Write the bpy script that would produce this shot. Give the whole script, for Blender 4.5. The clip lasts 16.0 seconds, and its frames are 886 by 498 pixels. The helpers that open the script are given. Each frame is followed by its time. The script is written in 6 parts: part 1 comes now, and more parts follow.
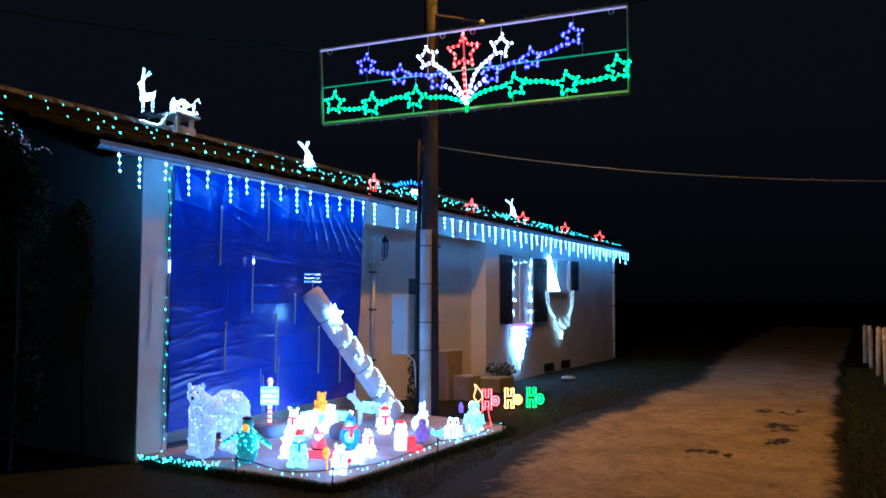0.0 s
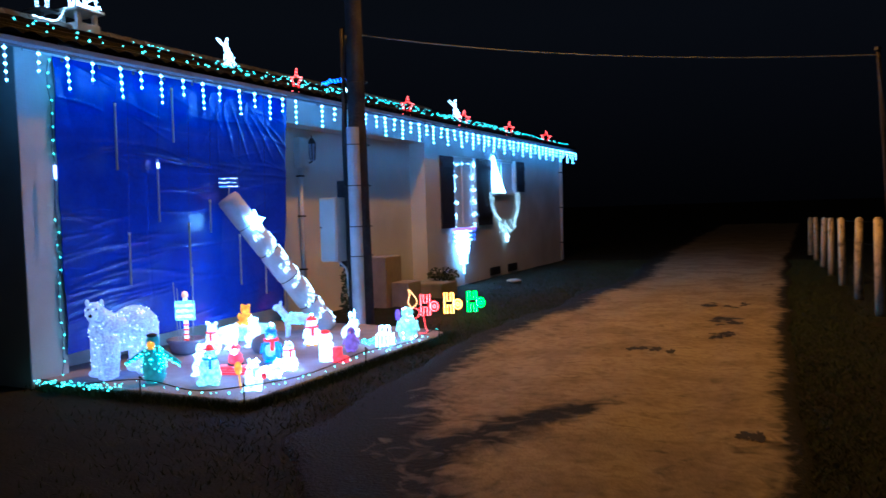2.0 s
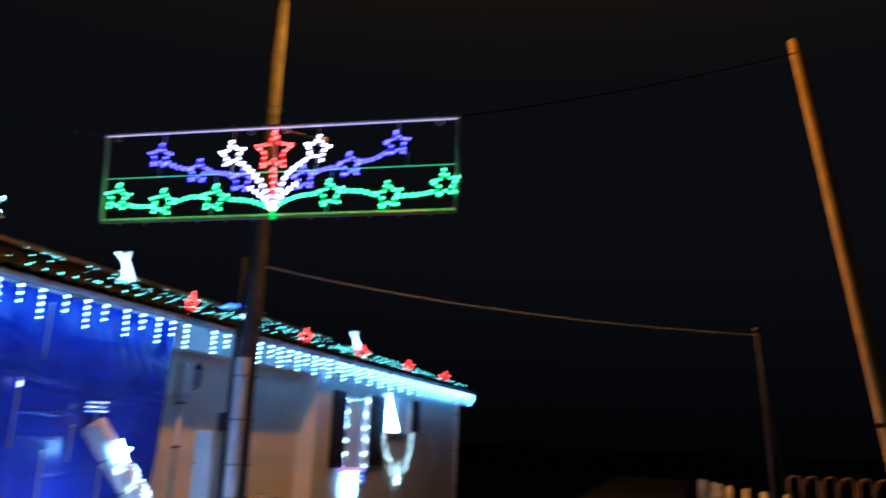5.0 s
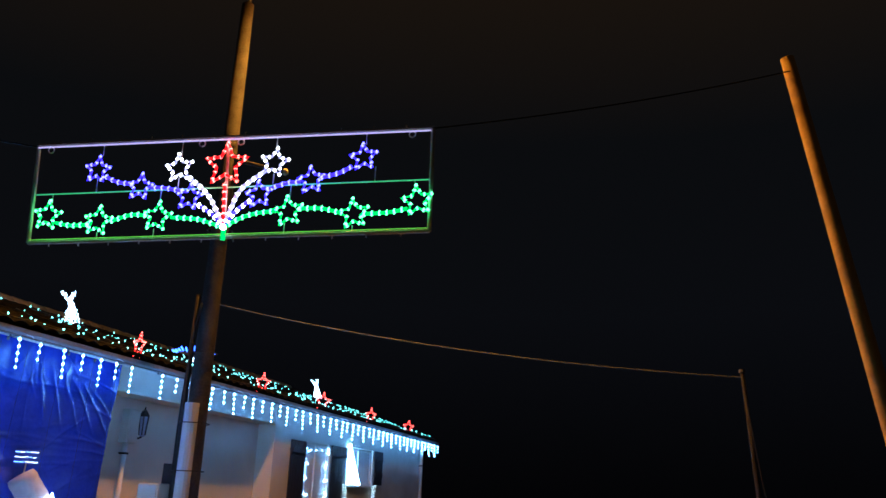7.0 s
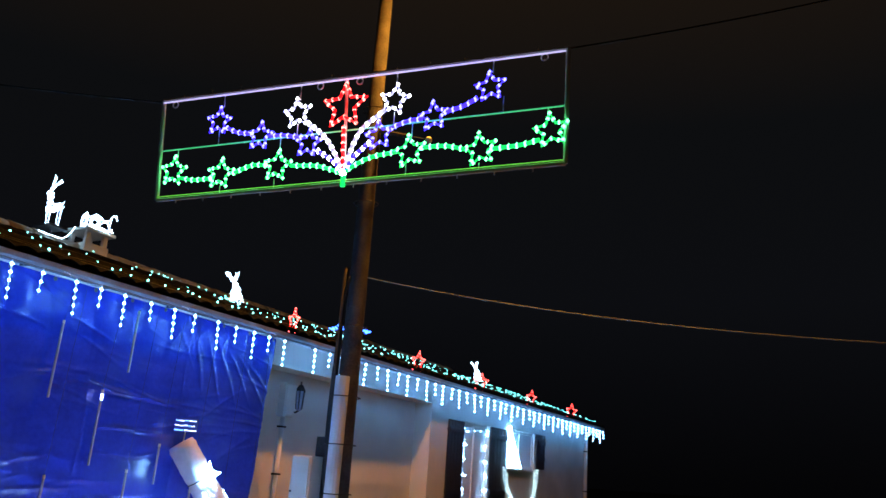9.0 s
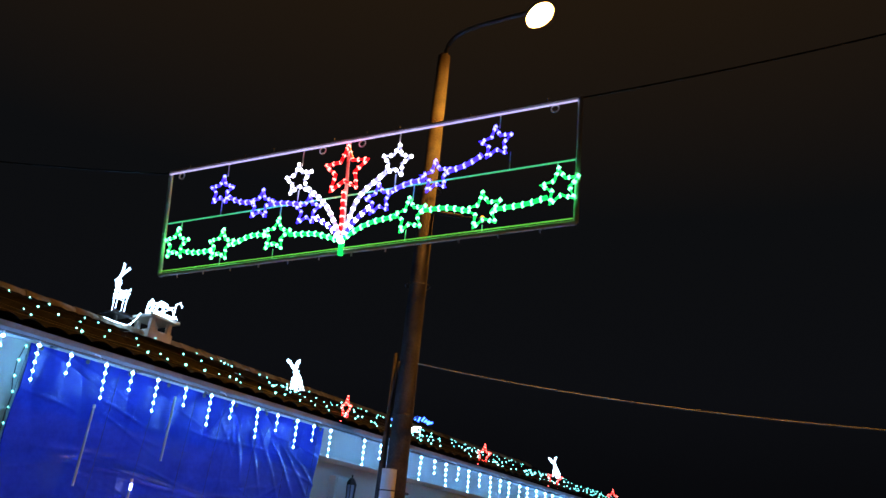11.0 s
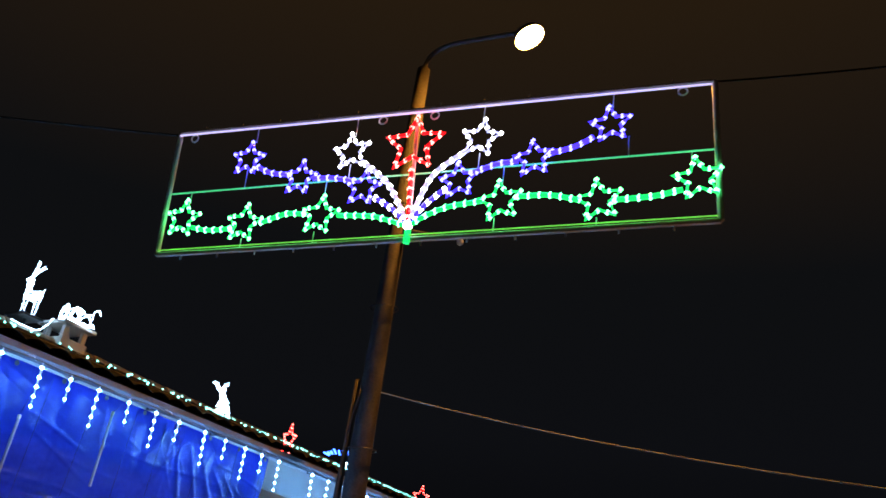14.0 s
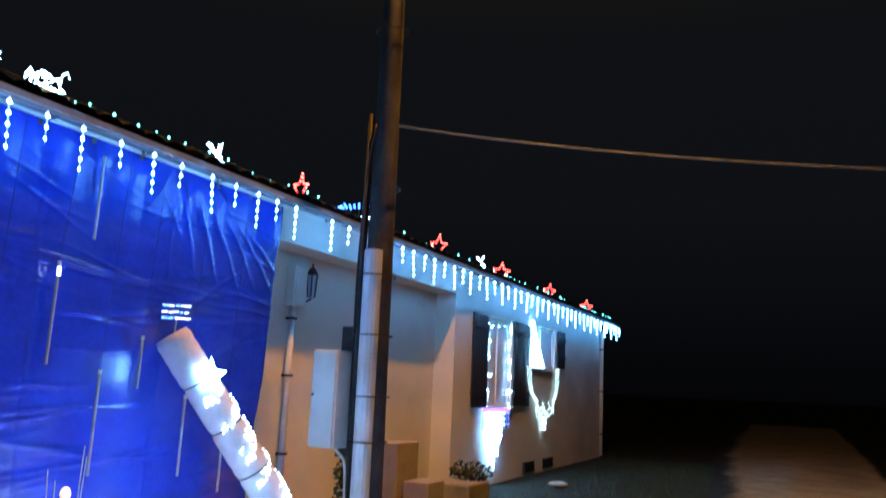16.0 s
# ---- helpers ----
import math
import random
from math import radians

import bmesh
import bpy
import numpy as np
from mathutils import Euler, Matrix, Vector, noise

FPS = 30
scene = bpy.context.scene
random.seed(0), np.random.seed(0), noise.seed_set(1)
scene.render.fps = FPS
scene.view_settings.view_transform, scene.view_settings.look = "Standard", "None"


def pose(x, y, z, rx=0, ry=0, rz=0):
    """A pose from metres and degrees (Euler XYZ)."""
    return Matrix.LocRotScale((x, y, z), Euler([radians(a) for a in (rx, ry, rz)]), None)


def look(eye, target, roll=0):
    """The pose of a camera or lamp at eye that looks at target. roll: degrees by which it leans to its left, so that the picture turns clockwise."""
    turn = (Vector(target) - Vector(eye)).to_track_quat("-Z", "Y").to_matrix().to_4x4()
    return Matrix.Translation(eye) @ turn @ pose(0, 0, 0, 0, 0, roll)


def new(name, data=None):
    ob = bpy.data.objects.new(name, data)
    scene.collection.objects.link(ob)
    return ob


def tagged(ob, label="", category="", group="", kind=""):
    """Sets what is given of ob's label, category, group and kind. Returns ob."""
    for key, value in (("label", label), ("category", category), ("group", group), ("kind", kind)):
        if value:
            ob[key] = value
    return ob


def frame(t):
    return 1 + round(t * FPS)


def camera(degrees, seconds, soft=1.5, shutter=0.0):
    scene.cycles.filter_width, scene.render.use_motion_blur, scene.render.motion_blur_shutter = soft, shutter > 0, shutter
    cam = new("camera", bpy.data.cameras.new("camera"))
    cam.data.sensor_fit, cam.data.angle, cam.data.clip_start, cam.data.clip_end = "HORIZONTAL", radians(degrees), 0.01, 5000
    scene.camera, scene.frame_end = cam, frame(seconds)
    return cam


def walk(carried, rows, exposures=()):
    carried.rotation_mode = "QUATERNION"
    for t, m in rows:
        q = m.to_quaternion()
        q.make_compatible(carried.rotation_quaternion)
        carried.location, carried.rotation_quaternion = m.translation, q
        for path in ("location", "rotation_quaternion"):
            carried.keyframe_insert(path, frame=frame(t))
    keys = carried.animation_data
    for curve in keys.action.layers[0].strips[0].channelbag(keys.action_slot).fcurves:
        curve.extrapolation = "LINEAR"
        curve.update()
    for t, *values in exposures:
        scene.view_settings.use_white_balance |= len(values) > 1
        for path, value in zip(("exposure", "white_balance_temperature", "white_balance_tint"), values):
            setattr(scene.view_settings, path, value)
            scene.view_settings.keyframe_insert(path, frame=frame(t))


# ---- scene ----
cam = camera(58.2, 16.0, shutter=0.5)
PATH = [
    (0, (0.338, 1.14, 1.657), (-0.611, 2.896, 1.787), 0.2),
    (0.5, (0.359, 1.218, 1.627), (-0.561, 2.993, 1.684), -0.2),
    (1, (0.331, 1.423, 1.589), (-0.493, 3.245, 1.564), -0.7),
    (1.5, (0.275, 1.7, 1.539), (-0.501, 3.541, 1.447), -1.2),
    (2, (0.289, 1.921, 1.527), (-0.564, 3.728, 1.431), -1.8),
    (2.5, (0.331, 2.08, 1.554), (-0.638, 3.829, 1.506), -1.7),
    (3, (0.343, 2.031, 1.618), (-0.664, 3.758, 1.69), -0.9),
    (3.5, (0.37, 2.002, 1.679), (-0.6, 3.739, 1.884), -0.0),
    (4, (0.393, 1.988, 1.693), (-0.527, 3.738, 1.998), 1.1),
    (4.5, (0.357, 2.056, 1.729), (-0.476, 3.835, 2.104), 2.3),
    (5, (0.301, 2.122, 1.724), (-0.312, 3.967, 2.196), 2.4),
    (5.2, (0.286, 2.163, 1.725), (-0.196, 4.036, 2.235), 1.8),
    (7.3, (0.041, 2.683, 1.693), (-0.501, 4.512, 2.294), 2.1),
    (7.5, (0.019, 2.685, 1.671), (-0.577, 4.498, 2.268), 2.3),
    (8, (0.003, 2.834, 1.659), (-0.728, 4.603, 2.24), 2.8),
    (8.5, (0.026, 3.064, 1.655), (-0.81, 4.794, 2.211), 3.5),
    (9, (0.042, 3.28, 1.612), (-0.86, 4.978, 2.163), 4.0),
    (9.5, (0.084, 3.559, 1.635), (-0.881, 5.204, 2.235), 4.4),
    (10, (0.208, 3.804, 1.679), (-0.821, 5.384, 2.347), 4.9),
    (10.2, (0.218, 3.883, 1.692), (-0.83, 5.439, 2.384), 4.7),
    (12.3, (0.039, 3.919, 1.666), (-1.06, 5.387, 2.464), 7.6),
    (12.5, (-0.039, 3.894, 1.665), (-1.116, 5.376, 2.468), 8.0),
    (13, (-0.33, 3.938, 1.678), (-1.335, 5.46, 2.499), 8.1),
    (13.5, (-0.611, 4.055, 1.659), (-1.545, 5.604, 2.512), 7.8),
    (14, (-0.89, 4.122, 1.668), (-1.74, 5.711, 2.536), 7.7),
    (14.5, (-1.169, 4.177, 1.68), (-1.957, 5.819, 2.506), 6.7),
    (15, (-1.368, 4.405, 1.612), (-2.181, 6.096, 2.31), 5.5),
    (15.5, (-1.52, 4.665, 1.55), (-2.345, 6.405, 2.088), 3.8),
    (15.6, (-1.551, 4.719, 1.536), (-2.382, 6.471, 2.025), 3.4),
    (16, (-1.685, 4.855, 1.465), (-2.525, 6.638, 1.806), 2.5),
]
walk(cam, [(t, look(eye, target, roll)) for t, eye, target, roll in PATH],
     exposures=[(0, 0.6, 5250, 3), (2.5, 0.42, 5200, 3), (3.5, 0.36, 5250, 3), (4, 0.6, 5450, 4), (4.5, 0.68, 5700, 5), (5.2, 0.62, 6200, 6), (7.5, 0.62, 6500, 7), (9, 0.85, 6900, 7), (10.2, 0.8, 6900, 7),
                (12.5, 1.05, 6900, 7), (14, 1.0, 6900, 7), (14.5, 1.2, 6900, 6), (15, 1.85, 6900, 3), (15.5, 1.5, 6900, 2), (16, 1.2, 6500, 0)])

# ---- exposure and sky ----
world = bpy.data.worlds.new("night_sky")
world.use_nodes = True
scene.world = world
bg = world.node_tree.nodes["Background"]
sky_nodes, sky_links = world.node_tree.nodes, world.node_tree.links
sky_dir = sky_nodes.new("ShaderNodeTexCoord")
sky_split = sky_nodes.new("ShaderNodeSeparateXYZ")
sky_ramp = sky_nodes.new("ShaderNodeValToRGB")
sky_links.new(sky_dir.outputs["Generated"], sky_split.inputs[0])
sky_links.new(sky_split.outputs["Z"], sky_ramp.inputs["Fac"])
# night sky: almost black at the horizon, blue-grey above; overhead a painted brown haze for the street lamp
stops = sky_ramp.color_ramp.elements
stops[0].position, stops[0].color = 0.0, (0.05, 0.05, 0.07, 1)
stops[1].position, stops[1].color = 0.22, (0.17, 0.19, 0.27, 1)
for where, tone in ((0.42, (0.18, 0.2, 0.25, 1)), (0.68, (0.75, 0.44, 0.22, 1)), (1.0, (0.85, 0.48, 0.2, 1))):
    stops.new(where).color = tone
sky_links.new(sky_ramp.outputs["Color"], bg.inputs[0])
bg.inputs[1].default_value = 0.012


# ---- materials ----
def shader(name):
    mat = bpy.data.materials.new(name)
    mat.use_nodes = True
    return mat, mat.node_tree.nodes, mat.node_tree.links, mat.node_tree.nodes["Principled BSDF"]


def surface(name, c1, c2, scale=6.0, rough=0.7, metal=0.0, bump=0.3, fine=60.0, dirt=None, dirt_scale=1.2, spec=0.5, depth=0.01):
    """A mottled, slightly rough surface: two noise scales of colour, a stain layer and fine relief."""
    mat, nodes, links, bsdf = shader(name)
    coord = nodes.new("ShaderNodeTexCoord")
    big = nodes.new("ShaderNodeTexNoise")
    big.inputs["Scale"].default_value, big.inputs["Detail"].default_value = scale, 6
    small = nodes.new("ShaderNodeTexNoise")
    small.inputs["Scale"].default_value, small.inputs["Detail"].default_value = fine, 4
    for n in (big, small):
        links.new(coord.outputs["Object"], n.inputs["Vector"])
    ramp = nodes.new("ShaderNodeValToRGB")
    ramp.color_ramp.elements[0].position, ramp.color_ramp.elements[1].position = 0.35, 0.68
    ramp.color_ramp.elements[0].color, ramp.color_ramp.elements[1].color = (*c1, 1), (*c2, 1)
    mixf = nodes.new("ShaderNodeMath")
    mixf.operation = "MULTIPLY_ADD"
    mixf.inputs[1].default_value = 0.35
    links.new(small.outputs["Fac"], mixf.inputs[0])
    scaled = nodes.new("ShaderNodeMath")
    scaled.operation = "MULTIPLY"
    scaled.inputs[1].default_value = 0.65
    links.new(big.outputs["Fac"], scaled.inputs[0])
    links.new(scaled.outputs[0], mixf.inputs[2])
    links.new(mixf.outputs[0], ramp.inputs["Fac"])
    colour = ramp.outputs["Color"]
    if dirt:
        stain = nodes.new("ShaderNodeTexNoise")
        stain.inputs["Scale"].default_value, stain.inputs["Detail"].default_value = dirt_scale, 8
        links.new(coord.outputs["Object"], stain.inputs["Vector"])
        r2 = nodes.new("ShaderNodeValToRGB")
        r2.color_ramp.elements[0].position, r2.color_ramp.elements[1].position = 0.52, 0.72
        r2.color_ramp.elements[1].color = (0.75, 0.75, 0.75, 1)
        links.new(stain.outputs["Fac"], r2.inputs["Fac"])
        mix = nodes.new("ShaderNodeMix")
        mix.data_type = "RGBA"
        links.new(r2.outputs["Color"], mix.inputs["Factor"])
        links.new(colour, mix.inputs["A"])
        mix.inputs["B"].default_value = (*dirt, 1)
        colour = mix.outputs["Result"]
    links.new(colour, bsdf.inputs["Base Color"])
    bsdf.inputs["Roughness"].default_value = rough
    bsdf.inputs["Metallic"].default_value = metal
    bsdf.inputs["Specular IOR Level"].default_value = spec
    if bump:
        b = nodes.new("ShaderNodeBump")
        b.inputs["Strength"].default_value, b.inputs["Distance"].default_value = bump, depth
        links.new(mixf.outputs[0], b.inputs["Height"])
        links.new(b.outputs["Normal"], bsdf.inputs["Normal"])
    return mat


def glow(name, colour, strength, base=None, rough=0.35):
    """A bulb, a light rope or a figure of lit plastic."""
    mat, nodes, links, bsdf = shader(name)
    bsdf.inputs["Base Color"].default_value = (*(base or colour), 1)
    bsdf.inputs["Roughness"].default_value = rough
    bsdf.inputs["Emission Color"].default_value = (*colour, 1)
    bsdf.inputs["Emission Strength"].default_value = strength
    return mat


def lit_plastic(name, colour, strength, scale=22.0):
    """Frosted plastic lit from bulbs inside: brighter spots near each bulb."""
    mat, nodes, links, bsdf = shader(name)
    coord = nodes.new("ShaderNodeTexCoord")
    cell = nodes.new("ShaderNodeTexVoronoi")
    cell.inputs["Scale"].default_value = scale
    links.new(coord.outputs["Object"], cell.inputs["Vector"])
    rng = nodes.new("ShaderNodeMapRange")
    rng.inputs["From Min"].default_value, rng.inputs["From Max"].default_value = 0.0, 0.8
    rng.inputs["To Min"].default_value, rng.inputs["To Max"].default_value = strength * 1.5, strength * 0.35
    links.new(cell.outputs["Distance"], rng.inputs["Value"])
    links.new(rng.outputs["Result"], bsdf.inputs["Emission Strength"])
    bsdf.inputs["Emission Color"].default_value = (*colour, 1)
    bsdf.inputs["Base Color"].default_value = (*colour, 1)
    bsdf.inputs["Roughness"].default_value = 0.3
    return mat


RENDER_WALL = surface("wall_render", (0.62, 0.61, 0.58), (0.74, 0.73, 0.69), 1.6, 0.9, bump=0.5, fine=90, dirt=(0.5, 0.48, 0.44), dirt_scale=0.7, spec=0.2)
TRIM_WHITE = surface("white_trim", (0.66, 0.66, 0.65), (0.78, 0.78, 0.77), 3, 0.6, bump=0.15, dirt=(0.5, 0.5, 0.48))
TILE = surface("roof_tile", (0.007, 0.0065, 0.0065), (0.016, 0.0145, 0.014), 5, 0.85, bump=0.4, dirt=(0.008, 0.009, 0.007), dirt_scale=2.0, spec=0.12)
GUTTER = surface("gutter_zinc", (0.11, 0.11, 0.12), (0.18, 0.18, 0.2), 4, 0.5, 0.3, bump=0.1)
TARP = surface("blue_tarpaulin", (0.012, 0.038, 0.5), (0.022, 0.065, 0.68), 2.5, 0.26, bump=0.35, fine=25, spec=0.7, dirt=(0.03, 0.08, 0.55), dirt_scale=1.8)
GRASS = surface("grass_ground", (0.011, 0.014, 0.01), (0.025, 0.028, 0.019), 3, 0.95, bump=0.8, fine=45, dirt=(0.026, 0.02, 0.013), dirt_scale=0.9, spec=0.1, depth=0.03)
BLADE = surface("grass_blade", (0.035, 0.05, 0.022), (0.06, 0.08, 0.035), 9, 0.8, bump=0, spec=0.15)
SLAB = surface("grey_slab", (0.3, 0.28, 0.33), (0.42, 0.4, 0.46), 4, 0.85, bump=0.4, fine=70, dirt=(0.2, 0.19, 0.22), dirt_scale=1.6, spec=0.2)
WOOD_POLE = surface("weathered_pole", (0.035, 0.033, 0.034), (0.08, 0.074, 0.072), 5, 0.85, bump=0.5, fine=40, spec=0.2)
PALE_WOOD = surface("pale_post", (0.6, 0.5, 0.32), (0.8, 0.68, 0.44), 7, 0.85, bump=0.7, fine=50, dirt=(0.07, 0.05, 0.035), dirt_scale=8, spec=0.2)
# post wood with the sodium lamp's orange put into its base colour
LAMPLIT_TIMBER = surface("lamplit_timber", (0.66, 0.4, 0.12), (0.84, 0.54, 0.18), 6, 0.8, bump=0.6, fine=45, dirt=(0.42, 0.24, 0.08), dirt_scale=4, spec=0.25)
PLASTIC_GREY = surface("grey_conduit", (0.55, 0.56, 0.58), (0.68, 0.69, 0.71), 4, 0.45, bump=0.1, dirt=(0.3, 0.3, 0.3))
DARK_CABLE = surface("dark_cable", (0.012, 0.012, 0.013), (0.03, 0.03, 0.03), 20, 0.6, bump=0.1)
PALE_CABLE = surface("pale_cable", (0.11, 0.13, 0.16), (0.17, 0.19, 0.22), 20, 0.7, bump=0.1)
CABINET = surface("cream_cabinet", (0.55, 0.54, 0.5), (0.66, 0.65, 0.61), 3, 0.5, bump=0.1, dirt=(0.42, 0.41, 0.38))
SHUTTER = surface("dark_shutter", (0.012, 0.012, 0.02), (0.025, 0.025, 0.035), 8, 0.55, bump=0.2)
IRON = surface("black_iron", (0.015, 0.015, 0.015), (0.03, 0.03, 0.03), 15, 0.5, 0.6, bump=0.2)
WRAP = surface("white_wrap", (0.56, 0.5, 0.54), (0.7, 0.65, 0.68), 7, 0.7, bump=0.5, fine=30, dirt=(0.42, 0.42, 0.45), dirt_scale=4)
FRAME_METAL = surface("sign_frame", (0.66, 0.66, 0.66), (0.8, 0.8, 0.78), 8, 0.4, 0.0, bump=0.1)
LEAF = surface("dark_leaf", (0.02, 0.035, 0.012), (0.06, 0.08, 0.03), 6, 0.6, bump=0.1)
DRY_LEAF = surface("brown_creeper", (0.24, 0.14, 0.06), (0.42, 0.27, 0.13), 8, 0.8, bump=0.2)
CLEAR_TUBE = surface("milky_tube", (0.3, 0.33, 0.46), (0.4, 0.43, 0.56), 10, 0.25, bump=0)
STONE = surface("old_stone", (0.25, 0.23, 0.2), (0.38, 0.35, 0.3), 5, 0.9, bump=0.6, fine=40, dirt=(0.15, 0.14, 0.12))
BLOCK = surface("concrete_block", (0.24, 0.2, 0.2), (0.34, 0.29, 0.29), 6, 0.9, bump=0.5, fine=60)
CURTAIN = surface("white_blind", (0.6, 0.62, 0.66), (0.72, 0.74, 0.78), 2, 0.8, bump=0.1)
PEBBLE = surface("pebble", (0.2, 0.16, 0.12), (0.4, 0.33, 0.26), 9, 0.9, bump=0.2)

COOL = glow("led_cool_white", (0.24, 0.58, 1.0), 46.0)
ICE = glow("led_icicle", (0.13, 0.44, 1.0), 58.0)
TEAL = glow("led_teal", (0.14, 0.8, 0.8), 7.0)
BLUE_LED = glow("led_blue", (0.03, 0.12, 1.0), 6.0)
RED_LED = glow("led_red", (1.0, 0.03, 0.03), 6.0)
ROPE_BLUE, BEAD_BLUE = glow("rope_violet", (0.03, 0.014, 1.0), 2.2), glow("bead_violet", (0.11, 0.11, 1.0), 5.5)
ROPE_WHITE, BEAD_WHITE = glow("rope_white", (0.5, 0.5, 1.0), 0.6), glow("bead_white", (0.85, 0.88, 1.0), 8.0)
ROPE_RED, BEAD_RED = glow("rope_red", (1.0, 0.006, 0.014), 0.8), glow("bead_red", (1.0, 0.12, 0.11), 7.0)
ROPE_GREEN, BEAD_GREEN = glow("rope_green", (0.0, 0.75, 0.13), 0.95), glow("bead_green", (0.1, 1.0, 0.34), 6.0)
NEON_RED = glow("neon_red", (1.0, 0.004, 0.006), 9.0)
NEON_YELLOW = glow("neon_yellow", (1.0, 0.32, 0.012), 9.0)
NEON_GREEN = glow("neon_green", (0.002, 1.0, 0.001), 6.0)
CORE_RED, CORE_YELLOW, CORE_GREEN = glow("core_red", (1.0, 0.45, 0.5), 2.5), glow("core_yellow", (1.0, 0.8, 0.45), 2.5), glow("core_green", (0.45, 1.0, 0.45), 2.5)
STAR_RED = glow("rope_red_bright", (1.0, 0.012, 0.014), 3.0)
GARLAND_LED = glow("led_garland", (0.55, 0.88, 1.0), 9.0)
SODIUM = glow("sodium_bulb", (1.0, 0.39, 0.05), 1600.0)
FIG_WHITE = lit_plastic("lit_white", (0.5, 0.72, 1.0), 2.6, 30.0)
FIG_LED = glow("led_figure", (0.16, 0.42, 1.0), 850.0)
FIG_ICE = lit_plastic("lit_ice_mesh", (0.4, 0.55, 1.0), 0.7, 60.0)
ROOF_LED = glow("led_roof_figure", (0.45, 0.72, 1.0), 26.0)
ROOF_SLEEVE = glow("roof_figure_tube", (0.35, 0.6, 1.0), 0.35)
BEAR_LED = glow("led_bear", (0.6, 0.75, 1.0), 3.5)
FIG_TEAL = lit_plastic("lit_teal", (0.36, 0.82, 0.88), 1.2, 30.0)
FIG_DIM = lit_plastic("lit_dim_teal", (0.06, 0.32, 0.36), 0.5)
FIG_RED = lit_plastic("lit_red", (1.0, 0.05, 0.07), 1.1)
FIG_BLUE = lit_plastic("lit_blue", (0.06, 0.3, 0.9), 0.9)
FIG_ORANGE = lit_plastic("lit_orange", (1.0, 0.38, 0.04), 1.0)
FIG_PURPLE = lit_plastic("lit_purple", (0.3, 0.16, 0.6), 0.5)
FIG_SKIN = lit_plastic("lit_peach", (1.0, 0.55, 0.4), 1.2)
FIG_DARK = surface("dark_paint", (0.012, 0.012, 0.02), (0.03, 0.03, 0.045), 10, 0.5, bump=0)


# ---- mesh helpers ----
class Shape:
    """Collects vertices and faces, with a material slot for each face."""

    def __init__(self):
        self.v, self.f, self.m = [], [], []

    def add(self, verts, faces, slot=0):
        k = len(self.v)
        self.v += [tuple(p) for p in verts]
        self.f += [tuple(i + k for i in face) for face in faces]
        self.m += [slot] * len(faces)
        return self

    def box(self, x0, x1, y0, y1, z0, z1, slot=0, bevel=0.0):
        b = min(bevel, (x1 - x0) * 0.45, (y1 - y0) * 0.45, (z1 - z0) * 0.45)
        if b <= 0:
            vs = [(x, y, z) for x in (x0, x1) for y in (y0, y1) for z in (z0, z1)]
            return self.add(vs, [(0, 1, 3, 2), (4, 6, 7, 5), (0, 4, 5, 1), (2, 3, 7, 6), (0, 2, 6, 4), (1, 5, 7, 3)], slot)
        bm = bmesh.new()
        bmesh.ops.create_cube(bm, size=1)
        for v in bm.verts:
            v.co = Vector((x0 if v.co.x < 0 else x1, y0 if v.co.y < 0 else y1, z0 if v.co.z < 0 else z1))
        bmesh.ops.bevel(bm, geom=list(bm.edges), offset=b, segments=2, affect="EDGES", profile=0.5)
        bm.verts.index_update()
        self.add([v.co[:] for v in bm.verts], [[v.index for v in f.verts] for f in bm.faces], slot)
        bm.free()
        return self

    def tube(self, pts, r, seg=8, slot=0, r2=None, closed=False):
        pts = [Vector(p) for p in pts]
        n = len(pts)
        r2 = r if r2 is None else r2
        rings = []
        for i, p in enumerate(pts):
            a = pts[i - 1] if (i or closed) else p
            b = pts[(i + 1) % n] if (i < n - 1 or closed) else p
            d = (b - a)
            d = d.normalized() if d.length > 1e-9 else Vector((0, 0, 1))
            up = Vector((0, 0, 1)) if abs(d.z) < 0.95 else Vector((0, 1, 0))
            s = d.cross(up).normalized()
            u = s.cross(d).normalized()
            rr = r + (r2 - r) * i / max(1, n - 1)
            rings.append([p + (s * math.cos(2 * math.pi * k / seg) + u * math.sin(2 * math.pi * k / seg)) * rr for k in range(seg)])
        vs = [q for ring in rings for q in ring]
        fs = []
        for i in range(n if closed else n - 1):
            j = (i + 1) % n
            fs += [(i * seg + k, i * seg + (k + 1) % seg, j * seg + (k + 1) % seg, j * seg + k) for k in range(seg)]
        if not closed:
            fs += [tuple(range(seg))[::-1], tuple((n - 1) * seg + k for k in range(seg))]
        return self.add(vs, fs, slot)

    def ball(self, c, r, slot=0, seg=12, rings=8, turn=None):
        r = (r, r, r) if isinstance(r, (int, float)) else r
        turn = turn or Matrix.Identity(3)
        vs, fs = [], []
        for i in range(1, rings):
            a = math.pi * i / rings
            for k in range(seg):
                b = 2 * math.pi * k / seg
                vs.append(Vector(c) + turn @ Vector((r[0] * math.sin(a) * math.cos(b), r[1] * math.sin(a) * math.sin(b), r[2] * math.cos(a))))
        top, bot = len(vs), len(vs) + 1
        vs += [Vector(c) + turn @ Vector((0, 0, r[2])), Vector(c) - turn @ Vector((0, 0, r[2]))]
        for i in range(rings - 2):
            fs += [(i * seg + k, (i + 1) * seg + k, (i + 1) * seg + (k + 1) % seg, i * seg + (k + 1) % seg) for k in range(seg)]
        fs += [(top, k, (k + 1) % seg) for k in range(seg)]
        fs += [(bot, (rings - 2) * seg + (k + 1) % seg, (rings - 2) * seg + k) for k in range(seg)]
        return self.add(vs, fs, slot)

